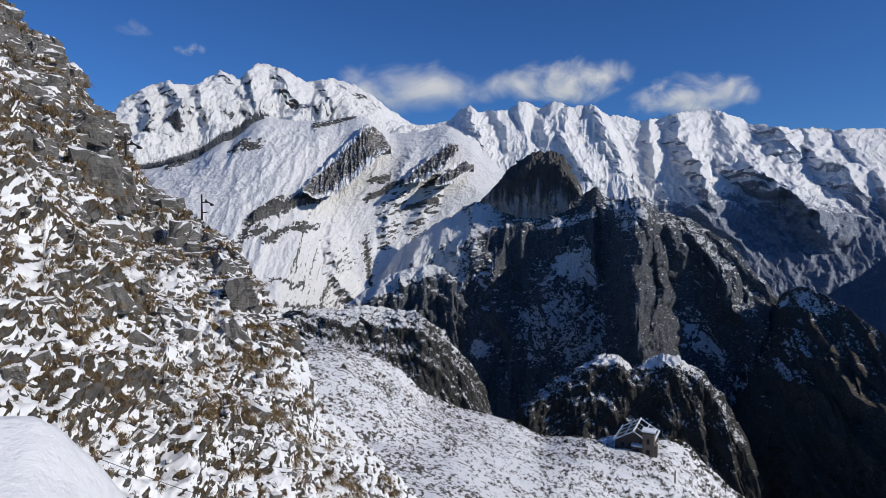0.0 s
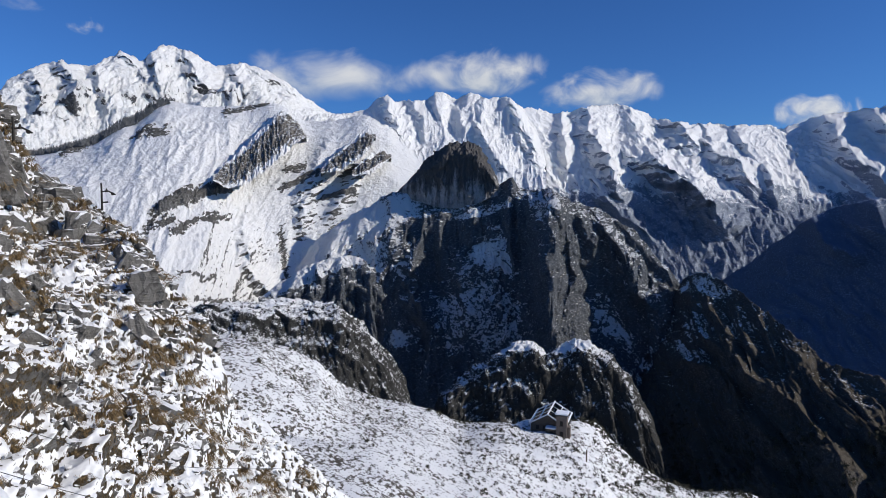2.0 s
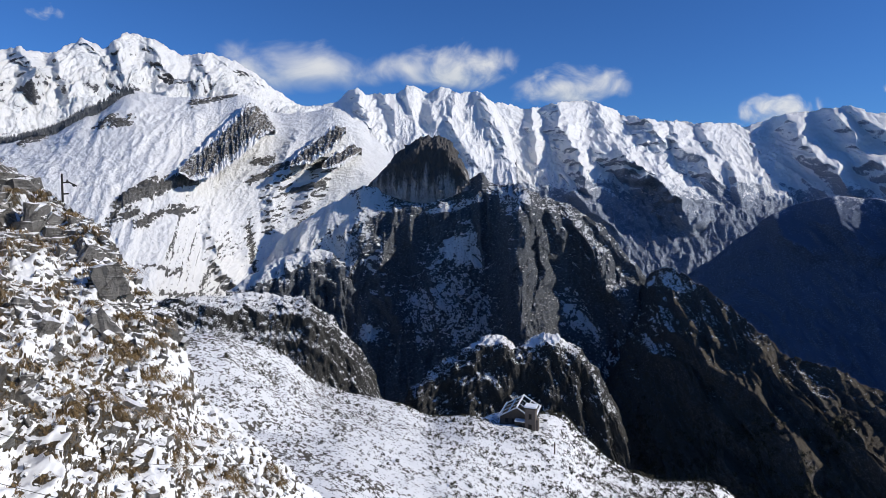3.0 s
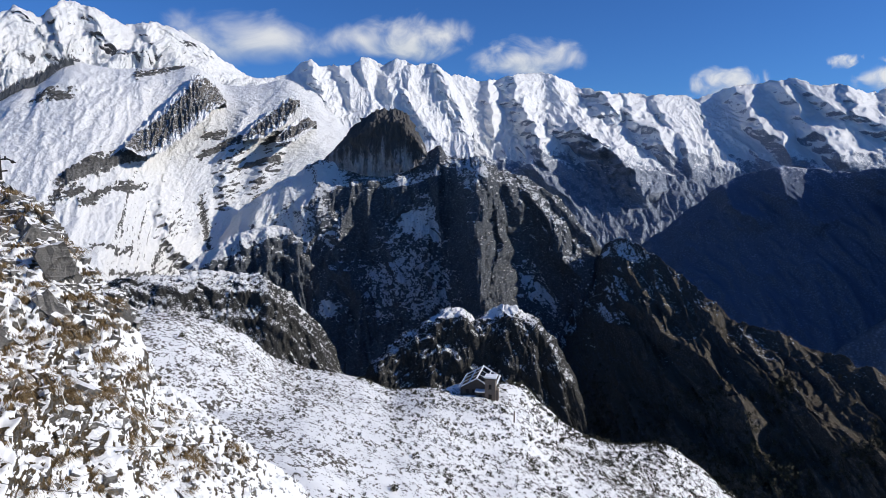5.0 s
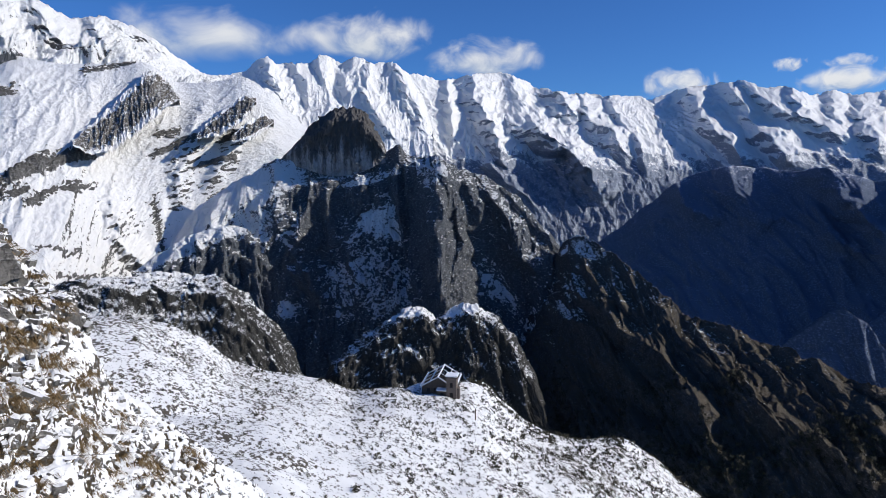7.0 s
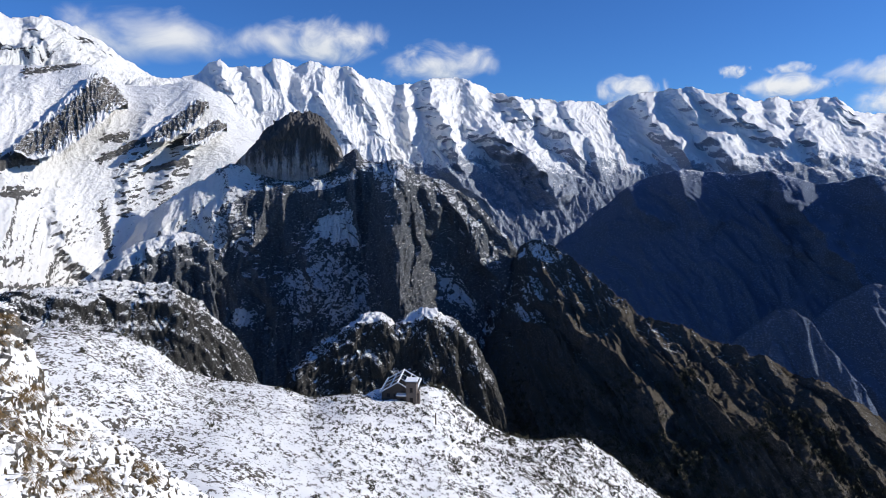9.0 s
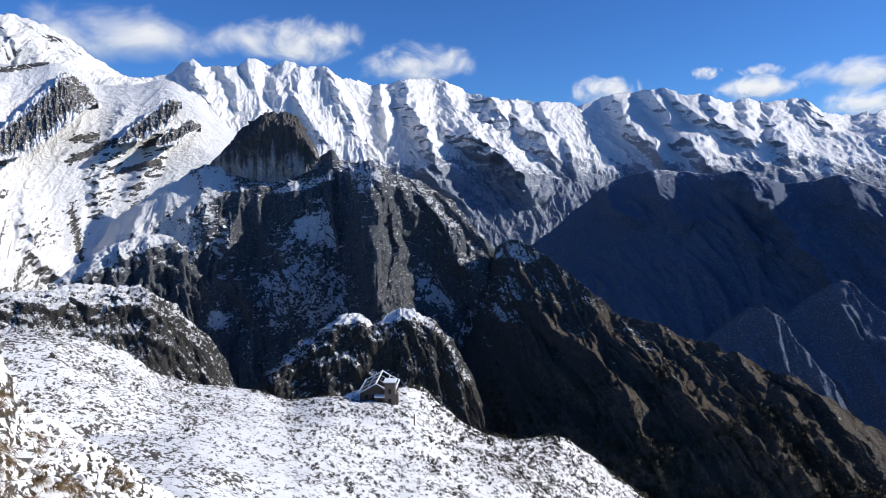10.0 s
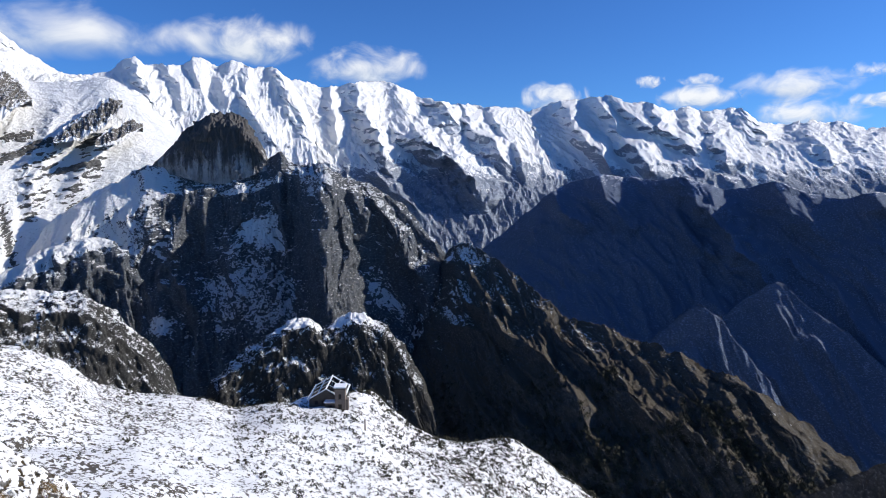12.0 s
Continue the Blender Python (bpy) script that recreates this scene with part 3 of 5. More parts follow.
m_dome = dome_material()
m_cliff = hill_material("cliff_rock", 26, (0.34, 0.315, 0.28), (0.2, 0.185, 0.165), (0.15, 0.13, 0.09), 0.8, 0.95, 0.8, None, 0.3, 0.8, 3)
m_spine = hill_material("spine_rock", 28, (0.21, 0.193, 0.175), (0.105, 0.097, 0.088), (0.155, 0.125, 0.08), 0.92, 1.15, 1.1, (-190, -20), 0.7, 1.0, 1.6)
# Rock and woods are tinted blue: the valley haze is put into their colour.
m_mid_haze = hill_material("wooded_ridge", 90, (0.25, 0.31, 0.43), (0.18, 0.235, 0.35), (0.18, 0.235, 0.35), 0.5, 1.1, 0.9, (-130, 110), 0.9, 1.0, 1.6)


def shoulder_material():
    """Snow over short grass: blades and stems show through as fine dark specks, thicker in places."""
    m = Nodes("shoulder_snow")
    big, patch = m.noise(34, 4, 0.6), m.noise(6, 4, 0.6)
    speck, fine = m.noise(0.85, 3, 0.6, m.place((1.4, 0.8, 1), (0, 0, -25))), m.noise(0.32, 3, 0.65)
    cover = m.math("ADD", m.math("MULTIPLY", speck, 0.62), m.math("MULTIPLY", fine, 0.38))
    cut = m.math("ADD", 0.458, m.math("ADD", m.math("MULTIPLY", m.math("SUBTRACT", big, 0.5), 0.26), m.math("MULTIPLY", m.math("SUBTRACT", patch, 0.5), 0.24)))
    snow = m.ramp(m.math("SUBTRACT", cover, cut), -0.012, 0.012)
    straw = m.mix(fine, (0.13, 0.11, 0.08), (0.035, 0.032, 0.028))
    height = m.math("ADD", m.math("MULTIPLY", speck, 0.8), m.math("ADD", fine, m.math("MULTIPLY", snow, -0.35)))
    return m.done(m.mix(snow, straw, SNOW), 0.7, m.bump(height, 0.035, 0.6))


m_shoulder = shoulder_material()


def slope_material():
    """Brown turf and earth between lobes of settled snow."""
    m = Nodes("slope_turf_snow")
    lobe, mid = m.noise(0.7, 2, 0.5), m.noise(0.3, 4, 0.6)
    blades = m.noise(0.12, 5, 0.75, m.place((2.6, 2.6, 0.6), (0, 25, 0)))
    bare = m.attribute("bare")
    up = m.tree.nodes.new("ShaderNodeSeparateXYZ")
    m.put(up.inputs[0], m.pos.outputs["Normal"])
    free = m.math("ADD", m.math("ADD", bare, m.ramp(up.outputs[2], 0.35, 0.15, 0.0, 1.2)), m.math("MULTIPLY", m.math("SUBTRACT", lobe, 0.5), 0.9))
    snow = m.ramp(free, 0.42, 0.58, 1.0, 0.0)
    earth = m.mix(m.ramp(blades, 0.35, 0.65), (0.21, 0.155, 0.085), (0.04, 0.032, 0.022))
    earth = m.mix(m.ramp(mid, 0.45, 0.62, 0, 0.85), earth, m.mix(m.ramp(blades, 0.3, 0.7), (0.24, 0.225, 0.205), (0.10, 0.095, 0.085)))
    rocky = m.ramp(m.math("ADD", bare, m.ramp(up.outputs[2], 0.38, 0.18, 0.0, 1.2)), 1.2, 1.6)
    beds = m.noise(0.5, 7, 0.72, m.place((0.6, 0.6, 2.4), (25, -35, 0)), 0.5, "RIDGED_MULTIFRACTAL")
    stone = m.mix(m.ramp(mid, 0.3, 0.7), (0.46, 0.44, 0.405), (0.27, 0.255, 0.235))
    stone = m.mix(m.ramp(beds, 0.05, 0.5, 0.6, 0.0), stone, (0.10, 0.095, 0.088))
    earth = m.mix(rocky, earth, stone)
    # snow also lies on the flatter tops of the blocks
    cap = m.ramp(m.math("ADD", up.outputs[2], m.math("MULTIPLY", m.math("SUBTRACT", lobe, 0.5), 1.1)), 0.56, 0.62)
    snow = m.math("MAXIMUM", snow, m.math("MULTIPLY", rocky, cap))
    height = m.math("ADD", m.math("MULTIPLY", m.math("ADD", snow, m.math("MULTIPLY", beds, rocky)), 0.6), m.math("MULTIPLY", blades, m.math("SUBTRACT", 1.3, m.math("MULTIPLY", snow, 1.27))))
    return m.done(m.mix(snow, earth, SNOW), m.ramp(snow, 0, 1, 0.95, 0.5), m.bump(height, 0.16, 1.0))


m_slope = slope_material()

ob, *_ = land("peak_massif", [PEAK_CREST, [(-31, 1700, 60), (4, 1800, 90)], [(-31, 1350, -60), (4, 1400, -60)]], 600, 280, m_peak, [(300, 400, 40, True), (60, 70, 11, True), (22, 24, 4, False)], 3, eroded=[(60, 8, 40, 4)], jointed=[(52, 16), (22, 7), (10, 3)], slant=0.25, crest_keep=0.2, ridges=PEAK_RIDGES, jag=[(70, 16), (24, 7)])
tagged(ob, "snow-covered limestone peak with rocky gullies", "mountain")
ob, *_ = land("snow_crest", [TEETH_CREST, [(-7.3, 2350, 180), (17, 2350, 120)], [(-7.3, 2000, -100), (17, 2000, -150)]], 480, 240, m_far_haze, [(260, 520, 12, True), (70, 190, 7, True), (24, 60, 3, True), (10, 16, 0.9, True)], 21, crest_keep=0.36, ridges=TEETH_RIDGES, jag=[(80, 18), (24, 7)])
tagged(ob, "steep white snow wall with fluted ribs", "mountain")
ob, *_ = land("snowy_range", [RANGE_CREST, [(12, 2750, 150), (33, 2900, 90), (41, 2850, -120)], [(12, 2300, -250), (41, 2400, -330)]], 560, 260, m_far_haze, [(330, 460, 16, True), (100, 190, 10, True), (40, 80, 5, True), (14, 22, 1.5, True)], 35, crest_keep=0.36, slant=-0.35, ridges=RANGE_RIDGES, jag=[(90, 20), (28, 7)])
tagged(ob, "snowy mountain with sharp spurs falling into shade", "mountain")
ob, *_ = land("long_range", [LONG_CREST, [(33, 3350, 90), (46, 3150, 90), (72, 4000, 60)], [(33, 2900, -420), (46, 2600, -380), (72, 3400, -350)]], 640, 220, m_far_haze, [(360, 480, 16, True), (110, 260, 7, True), (44, 120, 3.6, True), (16, 24, 1.2, True)], 47, crest_keep=0.36, slant=-0.5, ridges=LONG_RIDGES, jag=[(110, 26), (32, 8)])
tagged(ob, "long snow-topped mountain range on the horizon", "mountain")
ob, *_ = land("wooded_ridge", [MID_CREST, [(28, 1980, -560), (33, 1950, -400), (36, 1930, -310), (42, 1880, -270), (74, 1690, -290)], [(28, 1500, -800), (74, 1350, -780)]], 440, 220, m_mid_haze, [(300, 460, 14, True), (80, 150, 12, True), (28, 56, 4.5, True)], 59, crest_keep=0.25, slant=-0.6, ridges=MID_RIDGES, jag=[(50, 6)])
tagged(ob, "dark wooded ridge in haze-blue colour with a dusting of snow", "mountain")
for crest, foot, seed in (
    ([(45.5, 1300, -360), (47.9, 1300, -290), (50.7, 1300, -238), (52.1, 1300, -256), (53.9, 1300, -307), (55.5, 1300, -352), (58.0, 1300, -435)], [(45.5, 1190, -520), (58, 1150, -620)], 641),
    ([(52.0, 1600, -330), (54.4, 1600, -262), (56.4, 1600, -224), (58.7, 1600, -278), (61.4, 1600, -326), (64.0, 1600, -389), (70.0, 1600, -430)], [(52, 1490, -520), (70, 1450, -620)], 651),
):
    spur, *_ = land("spur", [crest, foot], 160, 100, m_mid_haze, [(120, 200, 14, True), (34, 60, 4, True), (14, 16, 1.5, False)], seed, crest_keep=0.4, back=0.9, slant=-0.6)
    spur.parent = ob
    spur["label"] = "bare spur in haze-blue colour, catching the light"
ob, SNP, SNB, SNW = land("snowfield_mountain", [SNOWY_CREST, [(-36, 820, -10), (-15, 790, 30), (-9, 820, 25), (0.8, 830, 45), (9, 800, -10)], [(-36, 450, -150), (-14, 470, -150), (-9, 690, -115), (-5, 745, -80), (9, 720, -60)]], 620, 330, m_snowy, [(110, 330, 4.5, True), (24, 90, 1.3, True), (7, 12, 0.6, True)], 71, eroded=[(60, 2, 34, 0.6)], jointed=[(16, 1.0), (6, 0.6)], crest_keep=0.2, slant=0.3, ridges=SNOWY_RIDGES, jag=[(22, 2.5)], bands=SNOWY_BANDS,
              patches=drifted([(-6, 0.8, 12, 0.45, -0.5), (-1, 0.55, 9, 0.45, -0.2)], 869),
              outcrops=[((-11.4, 0.51), (-16.7, 0.58), 0.3, 4), ((-0.5, 0.6), (-3.3, 0.62), 0.25, 3)])
snowfield = ob
tagged(snowfield, "snow-covered mountainside with grey cliff bands and gullies", "mountain")
# grey cliff bands that stand out of the snow
CLIFFS = [
    ([(-12.6, 796, 39), (-11.4, 833, 57), (-9.9, 875, 82), (-8.4, 911, 110), (-6.6, 956, 144), (-5.6, 946, 129), (-4.7, 904, 100)],
     [(-12.6, 762, 31), (-11.4, 754, 23), (-9.9, 769, 28), (-8.4, 797, 45), (-6.6, 830, 69), (-5.6, 860, 86), (-4.7, 881, 96)], 220, 201),
    ([(-3.5, 811, 48), (-2.0, 845, 73), (-0.7, 866, 91), (0.6, 878, 105), (1.4, 877, 102)],
     [(-3.5, 793, 43), (-2.0, 793, 46), (-0.7, 806, 56), (0.6, 828, 74), (1.4, 860, 95)], 120, 211),
    ([(-0.7, 802, 48), (0.8, 828, 67), (2.0, 848, 77), (2.8, 846, 71)],
     [(-0.7, 785, 40), (0.8, 791, 43), (2.0, 812, 55), (2.8, 833, 66)], 90, 221),
]
def snow_edges(seed):
    """Snow that lies in tongues over the upper and lower edge of a cliff."""
    def patches(s, t, bearing, w):
        inside = np.minimum(w, 1 - w) * 2.2 + 0.55 * rough(s / 16, t / 10, 6, 0.68, seed)
        return -1.5 * np.clip((0.32 - inside) / 0.12, 0, 1), 0 * s
    return patches


for top, foot, count, seed in CLIFFS:
    cliff, *_ = land("cliff_band", [top, foot], count, 90, m_cliff, [(14, 40, 2, True), (4, 8, 1.2, True)], seed, crest_keep=0.4, back=1.5, eroded=[(16, 0.9, 9, 0.8)], jointed=[(9, 2.2), (4, 1.2)], jag=[(12, 5), (4, 2)], patches=snow_edges(seed))
    cliff.parent = snowfield
    cliff["label"] = "grey-brown vertically cracked cliff"
ob, CRP, CRB, CRW = land("crag", [CRAG_CREST, CRAG_LEDGE, CRAG_WALL, CRAG_FOOT], 640, 380, m_dark, [(46, 150, 6, True), (15, 50, 2.4, True), (5, 9, 0.8, True)], 83, jointed=[(26, 5), (10, 2.2), (4, 1.1)], knots=[0, 0.12, 0.5, 1], crest_keep=0.15, ridges=CRAG_RIDGES, jag=[(12, 4)],
              spurs=[((-3.3, 0.17), (-1.2, 0.5), 14, 30), ((2.4, 0.23), (3.4, 0.54), 16, 26)],
              patches=drifted([(11.2, 0.5, 4.2, 0.24, -0.55), (12.0, 0.3, 2.0, 0.12, -0.6), (10.5, 0.135, 3.6, 0.02, -0.8), (-3.2, 0.18, 8.0, 0.33, -1.05), (22.5, 0.5, 1.6, 0.1, -0.6), (27.0, 0.55, 2.2, 0.16, -0.5), (23.5, 0.22, 3.5, 0.16, -0.28), (3.3, 0.68, 1.0, 0.05, -0.7), (7.5, 0.3, 2.2, 0.1, 0.25), (15.8, 0.12, 2.2, 0.08, -0.4)], 861))
tagged(ob, "dark rock crag with snowy ledges in shade", "mountain")
crag = ob
ob, *_ = land("dome", [DOME_TOP, DOME_BROW, DOME_BASE], 260, 150, m_dome, [(26, 40, 3.2, True), (6, 12, 1.0, True)], 91, knots=[0, 0.3, 1], crest_keep=0.9, jointed=[(10, 2.4), (4, 1.1)])
ob.parent = crag
tagged(ob, "bare grey rock dome with dark water streaks")
ob, *_ = land("rock_shelf", [SHELF_TOP, SHELF_MID, SHELF_FOOT], 200, 120, m_dark, [(30, 30, 4, True), (8, 9, 1.8, False)], 95, eroded=[(24, 6, 14, 2.5), (9, 2, 6, 1)], jointed=[(14, 3.5), (6, 1.8), (2.6, 0.8)], knots=[0, 0.35, 1], crest_keep=0.3,
              patches=drifted([(-4, 0.1, 6, 0.32, -0.8)], 863))
tagged(ob, "rock shelf with a snowy top and dark face", "hill")
ob, SPP, SPB, SPW = land("rock_spine", [SPINE_CREST, [(20.5, 560, -211), (26, 530, -149), (33, 465, -140), (40, 400, -128), (72, 300, -168)], [(20.5, 505, -252), (26, 450, -219), (33, 385, -202), (40, 320, -183), (72, 215, -200)]], 520, 280, m_spine, [(60, 110, 5, True), (18, 40, 2.4, True), (6, 10, 0.8, True)], 97, jointed=[(18, 2.6), (7, 1.4), (3, 0.8)], crest_keep=0.3, slant=-0.8, ridges=SPINE_RIDGES, jag=[(16, 5), (5, 2)],
              patches=drifted([(27.5, 0.3, 2.6, 0.3, -0.5), (30.5, 0.03, 2.0, 0.06, -0.4)], 877))
tagged(ob, "falling rocky spine with brown turf and ribs", "mountain")
ob, *_ = land("knoll_hill", [HILL_CREST, [(b, r - 14, h - 6) for b, r, h in HILL_CREST], [(-19, 330, -110), (5.8, 340, -150)], [(-19, 270, -160), (5.8, 300, -200)]], 340, 200, m_hill, [(60, 50, 5, True), (14, 14, 2.5, False), (4, 4, 0.9, False)], 101, slant=-0.5, jag=[(9, 2)], eroded=[(30, 2.5, 15, 1.0)], jointed=[(14, 2.6), (6, 1.5), (2.5, 0.8)], knots=[0, 0.15, 0.5, 1], crest_keep=0.5,
              patches=drifted([(-10, 0.2, 8.5, 0.5, -0.15), (-4, 0.0, 7, 0.06, -0.2)], 867))
tagged(ob, "rounded rocky hill with thin snow and scrub", "hill")
HILLOCK_A = [p for p in HILLOCK_CREST if p[0] < 17] + [(17.8, 424, -106), (19.5, 430, -135), (21.0, 435, -165)]
HILLOCK_B = [(13.5, 430, -165), (15.0, 427, -132), (16.4, 423, -106)] + [p for p in HILLOCK_CREST if p[0] > 17]
for line, top, seed in ((HILLOCK_A, 14.8, 113), (HILLOCK_B, 19.8, 119)):
    first, last = line[0][0], line[-1][0]
    ob, *_ = land("hillock", [line, [(b, r - 13, h - 5) for b, r, h in line], [(first, 395, -175), (top, 393, -150), (last, 395, -180)], [(first, 350, -240), (last, 350, -245)]], 240, 200, m_hill, [(36, 44, 4, True), (10, 11, 2.0, False), (4, 4, 0.9, False)], seed,
                  jointed=[(14, 3.2), (6, 1.8), (2.5, 0.9)], knots=[0, 0.15, 0.5, 1], crest_keep=0.4, slant=-0.2, jag=[(12, 5), (4, 1.5)], eroded=[(28, 3.5, 14, 1.2)], patches=drifted([(top, 0.02, 2.2, 0.1, -0.5)], 871))
    tagged(ob, "rocky hillock with a snow-capped top", "hill", "hillocks below the crag")
SHOULDER_RIM = [(b, r * 0.92, EYE + (h - EYE) * 0.92 - r * 0.006) for b, r, h in SHOULDER_CREST if not 17 < b < 19.5]


def falling(line):
    """Lets the shoulder fall away to the right: nearer on its left side, farther on its right."""
    k = [float(np.interp(b, (-18, 0, 17, 30, 48), (0.62, 0.82, 1.0, 1.36, 2.1))) for b, _, _ in line]
    return [(b, r * f, EYE + (h - EYE) * f) for f, (b, r, h) in zip(k, line)]


SHOULDER_LINES = [SHOULDER_CREST, SHOULDER_RIM, [(-18, 120, -38), (0, 113, -42), (10, 109, -45), (20, 105, -47), (28, 96, -46), (35, 88, -44.5), (48, 72, -46)], [(-18, 30, -20), (0, 34, -24), (10, 35, -26), (20, 36, -28), (34, 36, -31), (48, 36, -34)]]
ob, SHP, SHB, SHW = land("snow_shoulder", [falling(line) for line in SHOULDER_LINES], 460, 300, m_shoulder, [(30, 40, 1.1, False), (5, 6, 0.3, False)], 127, knots=[0, 0.12, 0.5, 1], crest_keep=0.3, near=True)
snow_shoulder = ob
tagged(ob, "snow-covered grass shoulder speckled with scrub", "hillside")


def melted(s, t, bearing, w):
    """Where the snow has gone from the slope: small lobed patches of turf, and jointed rock blocks higher up.
    Gives 0 for snow, 1 for turf, 2 for rock, and the metres by which the ground rises there."""
    n = rough((s + 0.5 * t) / 0.6, (t - 0.3 * s) / 0.42, 3, 0.55, 401) + 0.5 * swell(s / 6, t / 5, 407)
    n = n + 0.16 * np.clip((-9 - bearing) / 9, -2.2, 1) + 0.05 * np.clip(1 - 2 * w, -1, 1)
    turf = np.clip((n - 0.15) / 0.12, 0, 1)
    wx, wy = s + 0.5 * swell(s / 1.1, t / 1.1, 431), t + 0.5 * swell(s / 1.1 + 7, t / 1.1, 433)
    own, joint = blocks((wx + 0.35 * wy) / 1.2, wy / 2.3, 441)
    small, crack = blocks((wx + 0.35 * wy) / 0.6, wy / 0.8, 451)
    rocky = swell(s / 7, t / 5, 461) * 1.1 + 0.75 * np.clip((-10 - bearing) / 14, -1.5, 1) + 0.9 * np.clip(0.42 - w, -0.7, 1) - 0.72
    rocky = np.clip(rocky / 0.25, 0, 1)
    stone = rocky * (own + 0.25 * small > 0.74)
    bed = np.clip(joint / 0.10, 0, 1) * (0.35 + 1.3 * own) + np.clip(crack / 0.12, 0, 1) * 0.22 * (0.4 + small)
    bare = np.where(stone > 0.5, 2.0, turf)
    return bare, 0.5 * rocky * (bed - 0.6) + 0.14 * (1 - np.clip(bare, 0, 1))


ob, SLP, SLB, SLW = land("rocky_slope", [SLOPE_CREST, [(-44, 9, -6), (-30, 14, -10), (-18, 20, -13), (-8, 24, -16), (3, 28, -21)]], 520, 500, m_slope, [(9, 7, 0.8, True), (2.4, 1.8, 0.2, True)], 139, crest_keep=0.5, near=True, patches=melted)
SLF = np.empty(520 * 500, np.float32)
ob.data.attributes["bare"].data.foreach_get("value", SLF)
SLF = SLF.reshape(520, 500)
rocky_slope = ob
tagged(ob, "steep slope of grey rocks, snow and dry grass", "hillside")

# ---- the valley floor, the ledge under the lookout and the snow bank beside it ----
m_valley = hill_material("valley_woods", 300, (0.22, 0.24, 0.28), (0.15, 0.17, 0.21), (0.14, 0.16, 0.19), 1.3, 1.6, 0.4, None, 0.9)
m_bank = hill_material("bank_snow", 1.2, (0.4, 0.4, 0.4), (0.3, 0.3, 0.3), (0.3, 0.3, 0.25), -2.0, -1.5, 0.3, None, 0.0, 0.25)


def round_sheet(name, radii, heights, mat, n=96, waver=0.0):
    ang = np.linspace(0, 2 * np.pi, n + 1)
    r = np.array(radii)[None, :] * np.ones((n + 1, 1))
    h = np.array(heights)[None, :] + waver * rough(np.cos(ang)[:, None] * r / r.max() * 9, np.sin(ang)[:, None] * r / r.max() * 9, 4, 0.5, 5)
    return grid_mesh(name, np.stack([r * np.sin(ang)[:, None], r * np.cos(ang)[:, None], h], -1), n + 1, len(radii), mat)


tagged(round_sheet("ground", [0.5, 300, 700, 1200, 1800, 2500, 3300, 4200, 4950], [-700, -700, -710, -720, -710, -700, -700, -690, -660], m_valley, 160, 40), "blue-grey wooded valley floor", "ground", kind="structure")
tagged(round_sheet("ledge", [0.02, 0.6, 1.2, 1.8, 2.2, 2.6, 4.5, 8, 16, 60, 200, 420], [0, 0, 0.0, -0.03, -0.15, -0.7, -6, -22, -52, -150, -400, -720], m_bank, 72, 0.05), "snowy path ledge under the lookout", "ledge", kind="structure")


def snow_bank():
    """The smooth snow bank on the ledge's edge: its upper line falls away to the right."""
    top = [(-60, 3.2, 1.1), (-46, 3.2, 0.95), (-39, 3.2, 0.86), (-35.7, 3.2, 0.76), (-33.6, 3.2, 0.74), (-32.1, 3.2, 0.68), (-30.2, 3.2, 0.55), (-29, 3.2, 0.46), (-27.6, 3.2, 0.33), (-26.6, 3.2, 0.24), (-25.7, 3.2, 0.16), (-22, 3.2, -0.2)]
    front = [(-60, 2.2, 0.75), (-35, 2.2, 0.45), (-28, 2.2, 0.0), (-22, 2.2, -0.5)]
    foot = [(-60, 1.6, 0.1), (-35, 1.6, -0.05), (-22, 1.6, -0.7)]
    return land("snow_bank", [top, front, foot], 90, 60, m_bank, [(0.9, 0.7, 0.03, False)], 151, crest_keep=0.4, back=0.8)[0]


tagged(snow_bank(), "smooth fresh snow bank at the path's edge", "snow bank")


NEAR_RIDGE = [(54.0, 240, -128), (58.3, 235, -107), (59.9, 232, -101.5), (62.1, 228, -92), (64.5, 225, -83), (70.0, 220, -70)]
ob, *_ = land("near_ridge", [NEAR_RIDGE, [(54, 200, -150), (70, 180, -110)]], 160, 80, m_spine, [(30, 60, 5, True), (8, 20, 1.5, True)], 161)
tagged(ob, "dark wooded ridge close below the lookout", "hill")

# ---- materials of the small things ----
def plain_material(name, color, size, rough_value=0.8, vary=0.35, relief=0.02, metal=0.0):
    m = Nodes(name)
    own = m.tree.nodes.new("ShaderNodeTexCoord").outputs["Object"]
    a, b = m.noise(size, 5, 0.6, own), m.noise(size / 8, 4, 0.65, own)
    mixed = m.mix(m.math("ADD", m.math("MULTIPLY", a, 0.6), m.math("MULTIPLY", b, 0.4)), tuple(c * (1 - vary) for c in color), tuple(min(1, c * (1 + vary)) for c in color))
    return m.done(mixed, rough_value, m.bump(b, relief, 0.7), metal)


